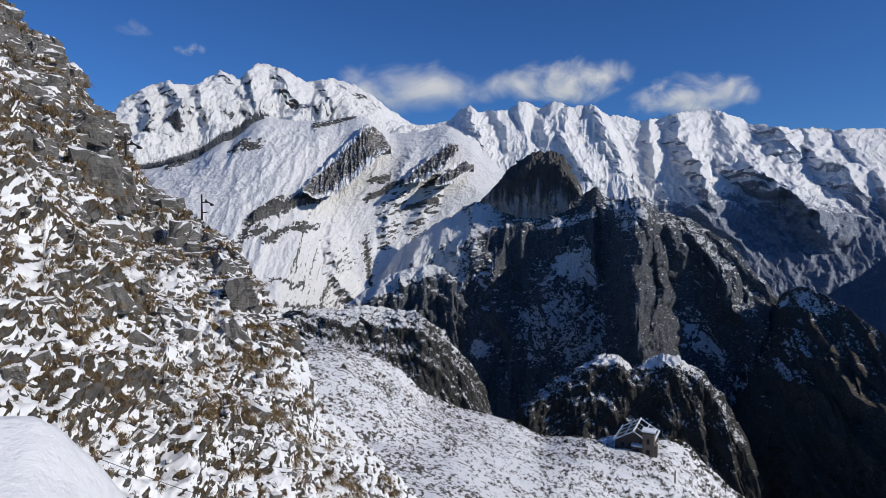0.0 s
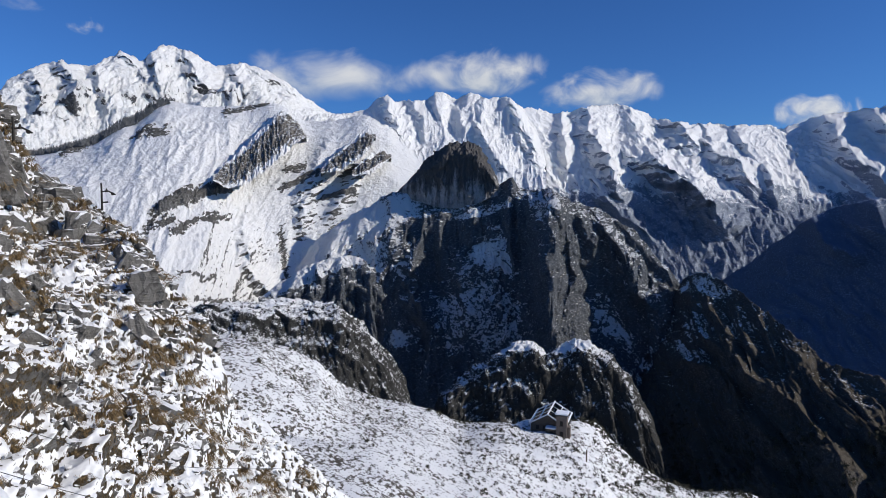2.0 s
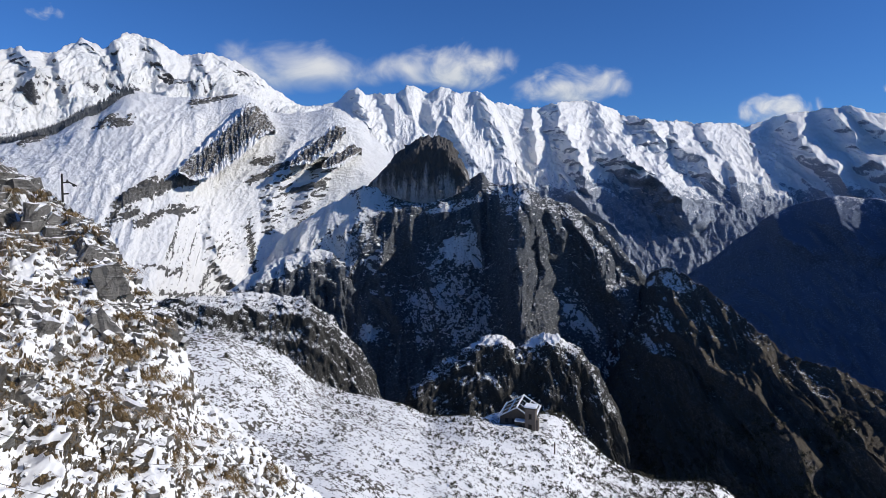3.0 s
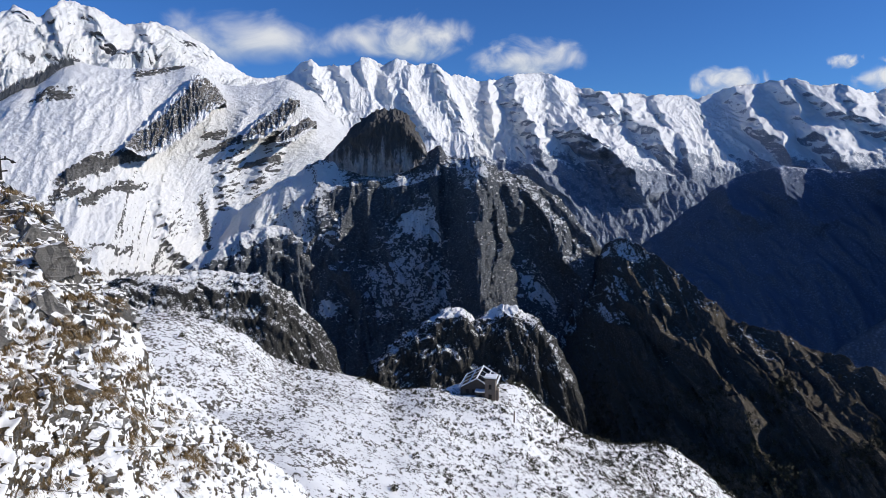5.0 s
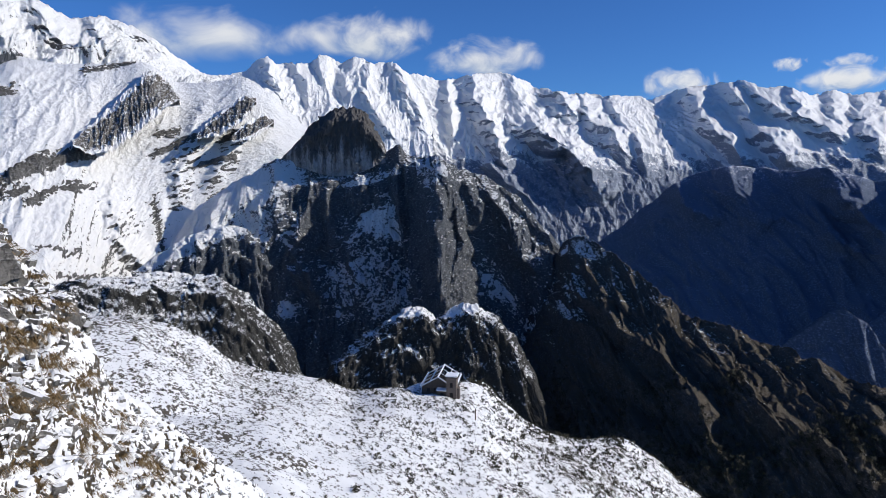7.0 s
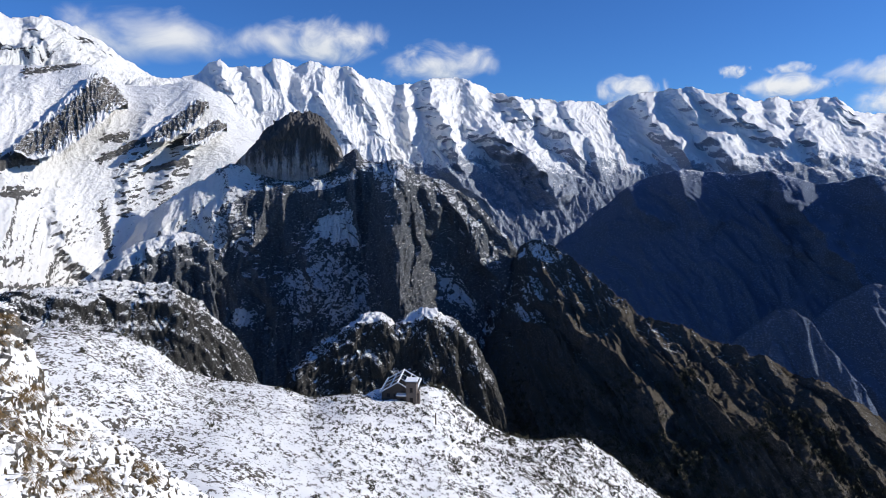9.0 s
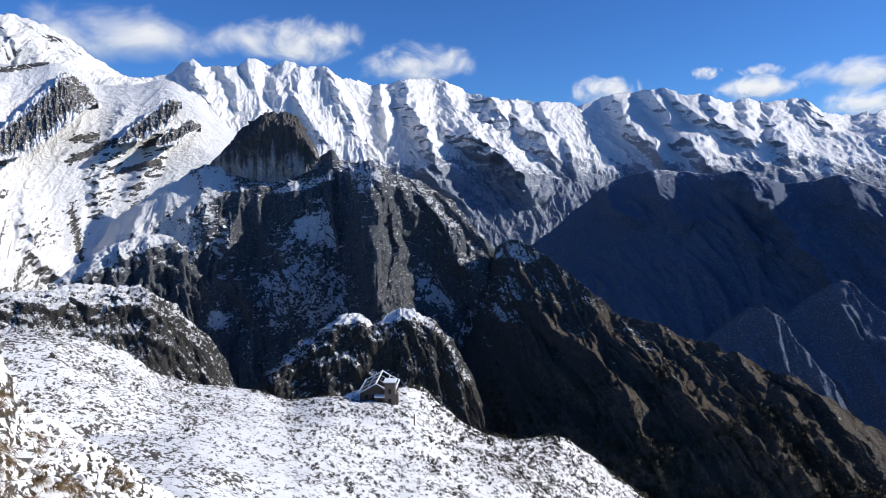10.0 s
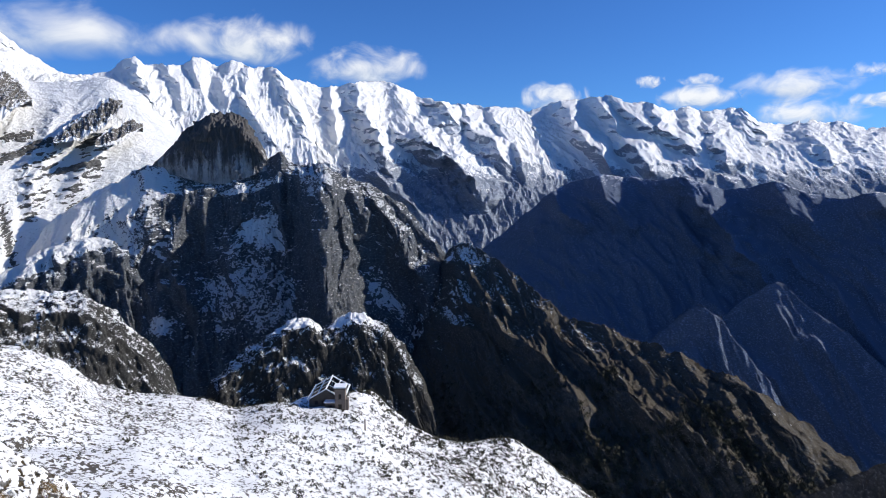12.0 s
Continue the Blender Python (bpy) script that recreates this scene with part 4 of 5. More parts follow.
def rock_material():
    m = Nodes("boulder_limestone")
    up = m.tree.nodes.new("ShaderNodeSeparateXYZ")
    m.put(up.inputs[0], m.pos.outputs["Normal"])
    big, mid, fine = m.noise(1.6, 5, 0.65), m.noise(0.3, 5, 0.7), m.noise(0.06, 3, 0.6)
    beds = m.noise(0.5, 6, 0.7, m.place((0.5, 0.5, 2.6), (25, -30, 0)), 0.6, "RIDGED_MULTIFRACTAL")
    color = m.mix(m.ramp(big, 0.3, 0.7), (0.58, 0.555, 0.51), (0.40, 0.38, 0.345))
    color = m.mix(m.ramp(mid, 0.42, 0.7, 0, 0.6), color, (0.66, 0.635, 0.59))
    color = m.mix(m.ramp(fine, 0.35, 0.6, 0.45, 0.0), color, (0.14, 0.135, 0.125))
    color = m.mix(m.ramp(beds, 0.1, 0.6, 0.75, 0.0), color, (0.08, 0.075, 0.07))
    warped = m.tree.nodes.new("ShaderNodeVectorMath")
    m.put(warped.inputs[0], m.place((1, 1, 0.45), (15, -20, 0)))
    m.put(warped.inputs[1], m.noise(0.6, 3, 0.6))
    joint = m.cells(1.0, warped.outputs[0], "DISTANCE_TO_EDGE")
    color = m.mix(m.ramp(joint, 0.01, 0.045, 0.65, 0.0), color, (0.06, 0.056, 0.05))
    piece = m.math("FRACT", m.math("ADD", m.pos.outputs["Random Per Island"], m.tree.nodes.new("ShaderNodeObjectInfo").outputs["Random"]))
    color = m.mix(m.ramp(piece, 0.0, 1.0, 0.4, 0.0), color, m.mix(0.5, color, (0.07, 0.062, 0.05)))
    color = m.mix(m.ramp(m.noise(0.9, 4, 0.6), 0.6, 0.75, 0, 0.35), color, (0.24, 0.2, 0.13))
    lie = m.math("ADD", up.outputs[2], m.math("MULTIPLY", m.math("SUBTRACT", m.noise(0.8, 5, 0.6), 0.5), 0.9))
    snow = m.ramp(lie, 0.5, 0.56)
    color = m.mix(snow, color, SNOW)
    h = m.math("ADD", m.math("MULTIPLY", beds, 0.6), m.math("ADD", mid, m.math("MULTIPLY", snow, 0.6)))
    return m.done(color, 0.85, m.bump(h, 0.14, 1.0))


m_rock = rock_material()
m_grass = plain_material("dry_grass", (0.19, 0.128, 0.062), 0.7, 0.9, 0.6)
m_shrub = plain_material("evergreen_scrub", (0.05, 0.047, 0.03), 0.8, 0.9, 0.5)
m_fir = plain_material("fir_needles", (0.13, 0.135, 0.14), 5, 0.9, 0.6)
m_iron = plain_material("rusty_iron", (0.05, 0.045, 0.04), 0.1, 0.6, 0.4, 0.002, 0.6)
m_cable = plain_material("steel_cable", (0.07, 0.07, 0.07), 0.05, 0.5, 0.3, 0.001, 0.7)
m_plaster = plain_material("weathered_plaster", (0.085, 0.074, 0.062), 1.1, 0.9, 0.6, 0.05)
# Lighter copy of the plaster: sunlight on the tower is put into the colour.
m_lit_plaster = plain_material("sunlit_tower_plaster", (0.16, 0.132, 0.112), 0.9, 0.9, 0.4, 0.03)
m_beam = plain_material("snowy_beam", (0.78, 0.79, 0.8), 0.4, 0.7, 0.12, 0.02)
m_timber = plain_material("old_timber", (0.13, 0.10, 0.075), 0.3, 0.85, 0.4, 0.01)
m_slab = plain_material("roof_snow", (0.84, 0.86, 0.88), 0.6, 0.6, 0.05, 0.05)
# Near-black colour that stands for the shade inside the house.
m_gloom = plain_material("interior_gloom_colour", (0.03, 0.028, 0.026), 0.5, 0.95, 0.3)


def part(name, bm, material, parent=None, label=""):
    me = bpy.data.meshes.new(name)
    bm.to_mesh(me)
    bm.free()
    me.materials.append(material)
    ob = new(name, me)
    if parent:
        ob.parent = parent
    if label:
        ob["label"] = label
    return ob


def box(bm, x0, y0, z0, x1, y1, z1, bevel=0.0):
    got = bmesh.ops.create_cube(bm, size=1, matrix=Matrix.Translation(((x0 + x1) / 2, (y0 + y1) / 2, (z0 + z1) / 2)) @ Matrix.Diagonal((x1 - x0, y1 - y0, z1 - z0, 1)))
    if bevel:
        bmesh.ops.bevel(bm, geom=list({e for v in got["verts"] for e in v.link_edges}), offset=bevel, segments=2, affect="EDGES")
    return bm


def bar(bm, a, b, thick, deep=None):
    """A squared bar from a to b."""
    a, b = Vector(a), Vector(b)
    d = b - a
    turn = d.to_track_quat("Z", "Y").to_matrix().to_4x4()
    bmesh.ops.create_cube(bm, size=1, matrix=Matrix.Translation((a + b) / 2) @ turn @ Matrix.Diagonal((thick, deep or thick, d.length, 1)))
    return bm


def tube(name, points, radius, mat, parent=None):
    """A round cable or rod through points."""
    cu = bpy.data.curves.new(name, "CURVE")
    cu.dimensions, cu.bevel_depth, cu.bevel_resolution, cu.resolution_u = "3D", radius, 2, 6
    sp = cu.splines.new("NURBS")
    sp.points.add(len(points) - 1)
    for p, co in zip(sp.points, points):
        p.co = (*co, 1)
    sp.use_endpoint_u, sp.order_u = True, min(4, len(points))
    holder = bpy.data.objects.new(name, cu)
    scene.collection.objects.link(holder)
    me = bpy.data.meshes.new_from_object(holder.evaluated_get(bpy.context.evaluated_depsgraph_get()))
    bpy.data.objects.remove(holder)
    me.materials.clear()
    me.materials.append(mat)
    ob = new(name, me)
    ob.parent = parent
    return ob


def way(bearing, rise, reach):
    b, e = radians(bearing), radians(rise)
    return Vector((reach * math.sin(b), reach * math.cos(b), EYE + reach * math.tan(e)))


def spot(P, bearing, rise):
    """The place on a land form in that direction from the eye."""
    flat = P.reshape(-1, 3)
    d = flat - np.array((0, 0, EYE))
    off = np.hypot(np.degrees(np.arctan2(d[:, 0], d[:, 1])) - bearing, np.degrees(np.arctan2(d[:, 2], np.hypot(d[:, 0], d[:, 1]))) - rise)
    return Vector(flat[int(np.argmin(off))])


def sheet_normals(P):
    n = np.cross(np.gradient(P, axis=1), np.gradient(P, axis=0))
    n /= np.linalg.norm(n, axis=-1, keepdims=True) + 1e-9
    return n * np.sign(n[..., 2:3] + 1e-9)


# ---- the ruined cableway house on the shoulder ----
def ruined_house():
    base = way(17.15, -20.05, 148.5)
    home = new("ruined_house")
    home.matrix_world = Matrix.Translation(base) @ Matrix.Rotation(radians(-27), 4, "Z") @ Matrix.Scale(1.12, 4)
    W, L, EAVE, TOP = 3.6, 9.5, 2.0, 4.15
    bm = bmesh.new()
    # front gable wall with thickness, its foot below the snow
    def gable(y):
        prof = [(-W, -3), (W, -3), (W, EAVE), (0, TOP), (-W, EAVE)]
        f = bm.faces.new([bm.verts.new((x, y, z)) for x, z in prof])
        ext = bmesh.ops.extrude_face_region(bm, geom=[f])
        bmesh.ops.translate(bm, vec=(0, 0.45, 0), verts=[v for v in ext["geom"] if isinstance(v, bmesh.types.BMVert)])
        bmesh.ops.recalc_face_normals(bm, faces=bm.faces)
    gable(0)
    part("front_wall", bm, m_plaster, home, "stained grey plaster gable wall")
    # Back wall, side walls and floor are near-black: the hall's gloom is painted on.
    part("back_wall", box(bmesh.new(), -W, L - 0.45, -4, W, L, 0.9), m_gloom, home)
    for side in (-1, 1):
        part("side_wall", box(bmesh.new(), side * W - 0.45 * (side > 0), 0.455, -4, side * W + 0.45 * (side < 0), L - 0.455, EAVE - 0.1), m_gloom, home)
    part("floor_slab", box(bmesh.new(), -W + 0.46, 0.46, -0.4, W - 0.46, L - 0.46, -0.2), m_gloom, home)
    # open roof frame, capped with snow
    part("ridge_beam", bar(bmesh.new(), (0, -0.2, TOP + 0.12), (0, L + 0.2, TOP + 0.12), 0.26), m_beam, home, "snow-capped ridge beam of the open roof")
    for side in (-1, 1):
        for y in np.linspace(0.15, L - 0.15, 4):
            thick = 0.24 if y in (0.15, L - 0.15) else 0.12
            part("rafter", bar(bmesh.new(), (side * (W + 0.35), y, EAVE - 0.02), (0, y, TOP + 0.1), thick, thick), m_beam, home)
        part("eave_beam", bar(bmesh.new(), (side * (W + 0.25), -0.2, EAVE + 0.08), (side * (W + 0.25), L + 0.2, EAVE + 0.08), 0.3), m_beam, home)
        part("purlin", bar(bmesh.new(), (side * W * 0.5, -0.1, (EAVE + TOP) / 2 + 0.12), (side * W * 0.5, L + 0.1, (EAVE + TOP) / 2 + 0.12), 0.2), m_beam, home)
    for y in (2.2, 5.0, 7.4):
        part("tie_beam", bar(bmesh.new(), (-W + 0.2, y, EAVE), (W - 0.2, y, EAVE), 0.2), m_timber, home)
    # windows in the gable: near-black boxes stand for the shade inside, with lintels
    for x in (-2.1, -0.6):
        w = part("window_gloom", box(bmesh.new(), x - 0.35, -0.012, 0.9, x + 0.35, 0.2, 1.8), m_gloom, home)
        part("lintel", box(bmesh.new(), x - 0.5, -0.05, 1.8, x + 0.5, 0.1, 1.95, 0.02), m_plaster, w)
    # the stair tower
    X0, X1, Y0, Y1, H = 2.2, 4.4, -2.2, 0.2, 5.0
    tower = part("tower", box(bmesh.new(), X0, Y0, -3, X1, Y1 - 0.22, H, 0.04), m_lit_plaster, home, "square plastered tower")
    part("roof_slab", box(bmesh.new(), X0 - 0.3, Y0 - 0.3, H, X1 + 0.3, Y1 + 0.1, H + 0.22, 0.05), m_plaster, tower)
    part("snow_cap", box(bmesh.new(), X0 - 0.28, Y0 - 0.28, H + 0.221, X1 + 0.28, Y1 + 0.08, H + 0.52, 0.12), m_slab, tower, "thick snow on the flat tower roof")
    # The tower's openings are solid boxes with their shade as colour.
    for z0, z1, half in ((2.9, 3.9, 0.33), (0.0, 1.7, 0.4)):
        o = part("opening", box(bmesh.new(), (X0 + X1) / 2 - half, Y0 - 0.012, z0, (X0 + X1) / 2 + half, Y0 + 0.3, z1), m_gloom, tower, "near-black box for the shade in an empty opening")
        for sx in (-1, 1):
            part("jamb", box(bmesh.new(), (X0 + X1) / 2 + sx * half - 0.06, Y0 - 0.05, z0, (X0 + X1) / 2 + sx * half + 0.06, Y0 + 0.05, z1, 0.01), m_timber, o)
        part("sill", box(bmesh.new(), (X0 + X1) / 2 - half - 0.1, Y0 - 0.09, z0 - 0.12, (X0 + X1) / 2 + half + 0.1, Y0 + 0.05, z0, 0.01), m_plaster, o)
    part("buttress", box(bmesh.new(), X1 + 0.003, Y0 + 0.4, -3, X1 + 0.6, Y1 - 0.5, 2.6, 0.08), m_lit_plaster, tower)
    # the porch between hall and tower
    porch = part("porch", box(bmesh.new(), 0.0, -1.5, -3, 2.19, -0.006, 1.75, 0.03), m_plaster, home, "low flat-roofed porch")
    part("snow_cap", box(bmesh.new(), -0.2, -1.75, 1.751, 2.19, -0.02, 2.05, 0.1), m_slab, porch, "snow on the porch roof")
    part("doorway", box(bmesh.new(), 0.75, -1.512, -0.1, 1.5, -1.2, 1.35), m_gloom, porch, "near-black box for the shade in an empty doorway")
    tagged(home, "roofless ruined stone house with tower, snow on beams", "house")

    return base


house_base = ruined_house()


def snow_drift(foot):
    """Snow heaped round the house's foot, falling away to all sides."""
    radii, heights = np.linspace(0.3, 16, 26), -0.05 - 6.5 * np.clip((np.linspace(0.3, 16, 26) - 7) / 9, 0, 1) ** 1.4
    ob = round_sheet("snow_drift", radii, heights, m_shoulder, 72, 0.35)
    ob.location = foot + Vector((1.2, 1.8, 0.25))
    ob.scale = (0.95, 1.25, 1)
    return tagged(ob, "snow drift heaped round the ruined house's foot", "snow drift")


snow_drift(house_base)


def wooden_post(foot):
    """A weathered post with a snow cap beside the path."""
    root = new("post")
    root.location = foot
    bm = bmesh.new()
    bmesh.ops.create_cone(bm, cap_ends=True, segments=9, radius1=0.17, radius2=0.13, depth=3.2, matrix=Matrix.Translation((0, 0, 1.1)))
    part("shaft", bm, m_timber, root)
    bm = bmesh.new()
    bmesh.ops.create_uvsphere(bm, u_segments=10, v_segments=6, radius=0.16, matrix=Matrix.Translation((0, 0, 2.72)) @ Matrix.Diagonal((1, 1, 0.5, 1)))
    part("snow_cap", bm, m_slab, root, "small cap of snow")
    tagged(root, "weathered wooden post standing in the snow by the house", "post")


wooden_post(spot(SHP, 20.7, -22.1))


# ---- the two old cableway poles ----
def old_pole(foot, height):
    root = new("cable_pole")
    root.location = foot
    r = height * 0.036
    bm = bmesh.new()
    bmesh.ops.create_cone(bm, cap_ends=True, segments=10, radius1=r * 1.15, radius2=r * 0.9, depth=height + 0.6, matrix=Matrix.Translation((0, 0, height / 2 - 0.3)))
    part("post", bm, m_iron, root)
    bm = bmesh.new()
    for a, b in (((0, 0, 0.66), (0.22, 0, 0.70)), ((0.22, 0, 0.70), (0.5, 0, 0.55))):
        bar(bm, [c * height for c in a], [c * height for c in b], r * 1.3)
    part("arm", bm, m_iron, root, "bent iron cable arm")
    part("lower_bracket", bar(bmesh.new(), (0, 0, 0.25 * height), (0.22 * height, 0, 0.27 * height), r * 1.5), m_iron, root)
    bm = bmesh.new()
    bmesh.ops.create_cone(bm, cap_ends=True, segments=12, radius1=r * 1.6, radius2=r * 1.6, depth=r * 1.5, matrix=Matrix.Translation((0.4 * height, 0, 0.58 * height)) @ Matrix.Rotation(radians(90), 4, "X"))
    part("pulley", bm, m_iron, root)
    bm = bmesh.new()
    bmesh.ops.create_cone(bm, cap_ends=True, segments=10, radius1=r * 1.3, radius2=r * 0.7, depth=r * 4, matrix=Matrix.Translation((0.18 * height, 0, 0.72 * height)))
    part("insulator", bm, m_iron, root)
    return tagged(root, "old dark iron cableway pole with a bent arm", "pole", "old poles on the slope")


p1 = spot(SLP, -26.7, 4.1)
old_pole(p1, 2.7)
p2 = spot(SLP, -20.8, -0.1)
old_pole(p2, 1.85)

# ---- slack cables down the slope ----
for pts in (
    [(-41, -9, 0.6), (-35.6, -11.3, 0.72), (-29.6, -15.1, 0.8), (-20.5, -20.2, 0.86), (-14, -21.9, 0.93), (-6.5, -22.5, 0.985)],
    [(-34, -16.2, 0.8), (-28.1, -19.4, 0.85), (-22.7, -22.8, 0.9), (-17, -24.5, 0.95)],
    [(-36, -17.2, 0.8), (-29.5, -20.6, 0.86), (-24, -24, 0.92)],
):
    line = []
    for bearing, rise, share in pts:
        hit = spot(SLP, bearing, rise)
        line.append(way(bearing, rise, share * math.hypot(hit.x, hit.y)))
    tagged(tube("cable", line, 0.010, m_cable), "thin dark steel cable hanging slack over the slope", "cable", "slack cables")


# ---- loose rocks, dry grass, scrub and trees ----
rng = np.random.default_rng(7)


def rock_shape(seed, fine):
    """A squared, jointed block of bedded limestone with a flattish top, about one metre tall."""
    g = np.random.default_rng(seed)
    bm = bmesh.new()
    dims = np.array((g.uniform(0.6, 1.1), g.uniform(0.5, 0.8), g.uniform(0.7, 1.0))) * 0.5
    corners = np.array([(x, y, z) for x in (-1, 1) for y in (-1, 1) for z in (-1, 1)], float)
    corners = corners * g.uniform(0.72, 1.0, (8, 3))
    extra = g.uniform(-1, 1, (7, 3))
    pts = np.concatenate([corners, np.sign(extra) * np.abs(extra) ** 0.35 * 0.98]) * dims
    pts[:, 0] += pts[:, 2] * g.uniform(-0.35, 0.15)
    pts[:, 2] += pts[:, 0] * g.uniform(-0.2, 0.1)
    vs = [bm.verts.new(p) for p in pts]
    got = bmesh.ops.convex_hull(bm, input=vs)
    bmesh.ops.delete(bm, geom=[v for v in got["geom_interior"] if isinstance(v, bmesh.types.BMVert)], context="VERTS")
    bmesh.ops.triangulate(bm, faces=bm.faces[:])
    bmesh.ops.subdivide_edges(bm, edges=bm.edges[:], cuts=4 if fine else 1, use_grid_fill=True)
    bmesh.ops.smooth_vert(bm, verts=bm.verts[:], factor=0.3, use_axis_x=True, use_axis_y=True, use_axis_z=True)
    for v in bm.verts:
        crack = abs(noise.noise(Vector((v.co.x * 4 + seed, v.co.y * 4, v.co.z * 1.3))))
        bed = abs(noise.noise(Vector((v.co.x * 0.8, v.co.y * 0.8 + seed, v.co.z * 5 + v.co.x * 1.5))))
        v.co += Vector(v.co).normalized() * (noise.fractal(v.co * 4.1 + Vector((seed, 0, 0)), 0.9, 2.1, 3) * 0.05 - 0.11 * max(0, 0.12 - crack) / 0.12 - 0.06 * max(0, 0.1 - bed) / 0.1)
    me = bpy.data.meshes.new("rock")
    bm.to_mesh(me)
    bm.free()
    me.materials.append(m_rock)
    return me


FINE = [rock_shape(k, True) for k in range(14)]
PLAIN = [rock_shape(40 + k, False) for k in range(14)]


def arrays(me):
    co = np.empty(len(me.vertices) * 3)
    me.vertices.foreach_get("co", co)
    return co.reshape(-1, 3), [tuple(p.vertices) for p in me.polygons]


def joined(name, pieces, mat):
    """Many small pieces (points, faces) as one mesh."""
    verts, faces, n = [], [], 0
    for v, f in pieces:
        verts.append(v)
        faces += [tuple(i + n for i in q) for q in f]
        n += len(v)
    me = bpy.data.meshes.new(name)
    me.from_pydata(np.concatenate(verts).tolist(), [], faces)
    me.materials.append(mat)
    return new(name, me)


SLN = sheet_normals(SLP)

# bedrock that stands out of the slope: bearing, rise, metres, length in relation to width, lean to the right
for b, e, size, long, lean in (
    (-25.6, -10.6, 0.9, 2.4, 50), (-26.3, -9.8, 0.8, 1.8, 45), (-32.9, -11.1, 0.8, 1.0, 10), (-34.6, -11.7, 0.9, 1.0, 5), (-27.5, -6.7, 1.6, 1.5, 25), (-28.6, 2.8, 2.6, 1.9, 12), (-27.7, 2.6, 2.8, 2.0, 8), (-26.8, 2.1, 2.4, 1.7, 15),
    (-28.7, 6.4, 2.6, 0.8, -20), (-34.9, 6.8, 2.0, 0.8, 0), (-33.9, 6.8, 2.6, 0.9, 4), (-35.5, 9.0, 2.2, 0.8, 0), (-33.6, 8.8, 2.2, 0.9, 5), (-31.4, 10.6, 2.6, 1.0, 0), (-18.0, -6.7, 2.0, 1.4, 20),
    (-16.6, -8.5, 1.9, 1.5, 15), (-13.0, -15.0, 1.5, 1.8, 10), (-18.4, -10.2, 1.5, 1.5, 25), (-24.5, -2.0, 1.9, 1.5, 20), (-31.3, -5.2, 1.2, 1.2, 20),
):
    outcrop = new("outcrop", FINE[int(rng.integers(len(FINE)))])
    outcrop.matrix_world = Matrix.Translation(spot(SLP, b, e)) @ Matrix.Rotation(radians(-b), 4, "Z") @ Matrix.Rotation(radians(-lean), 4, "Y") @ Matrix.Diagonal((size, size * 0.9, size * long, 1))
    outcrop.parent = rocky_slope
    outcrop["label"] = "pale cracked limestone slab"


def slope_place(w_low, w_high, b_low=-40, b_high=2.5):
    i = rng.integers(np.searchsorted(SLB, b_low), np.searchsorted(SLB, b_high))
    j = rng.integers(np.searchsorted(SLW, w_low), np.searchsorted(SLW, w_high) - 1)
    return SLP[i, j], SLN[i, j], SLB[i], SLW[j], SLF[i, j]


def rock_pose(p, n, size, flat=0.5, sink=0.2, lean_most=0.75):
    """Slabs lean with the beds: their long side points up the slope to the left."""
    up = Vector(n) * (1 - flat) + Vector((0, 0, 1)) * flat
    turn = Vector((0, 0, 1)).rotation_difference(up).to_matrix().to_4x4()
    lean = Matrix.Rotation(rng.uniform(-0.15, lean_most), 4, "Y") @ Matrix.Rotation(rng.uniform(-0.6, 0.35) * lean_most, 4, "X") @ Matrix.Rotation(rng.uniform(0, 6.28), 4, "Z")
    s = np.array((1, 1, 1)) * size * rng.uniform(0.75, 1.25, 3)
    return Matrix.Translation(Vector(p) - up.normalized() * size * sink) @ turn @ lean @ Matrix.Diagonal((*s, 1))


small = []
made = 0
for k in range(34000):
    p, n, b, w, free = slope_place(0.0, 0.97)
    reach = float(np.hypot(p[0], p[1]))
    if min((Vector(p) - p1).length, (Vector(p) - p2).length) < 3.0:
        continue
    cliff = np.clip((-12 - b) / 12, 0, 1) * np.clip(1.15 - w * 1.7, 0, 1)
    if rng.random() > 0.06 + 0.03 * cliff + min(free, 1) * (0.13 + 0.03 * cliff):
        continue
    px = float(np.exp(rng.normal(2.45 + 0.65 * cliff, 0.5)))
    if w < 0.06:
        px = min(px, 22)
    if b > -9:
        px *= 0.75
    if free < 0.3:
        px *= 0.7
    size = px * reach / 1108
    m = rock_pose(p, n, size, 0.55 + 0.35 * cliff, 0.18, 0.75 - 0.5 * cliff)
    if px > 19 and made < 298:
        ob = new("rock", FINE[int(rng.integers(len(FINE)))])
        ob.matrix_world = m
        tagged(ob, "angular grey limestone boulder half set in snow", "rock", "boulders on the slope")
        made += 1
    else:
        v, f = arrays(PLAIN[int(rng.integers(len(PLAIN)))])
        mm = np.array(m)
        small.append((v @ mm[:3, :3].T + mm[:3, 3], f))
tagged(joined("scree", small, m_rock), "grey limestone blocks and stones in the snow", "rocks", kind="stuff")


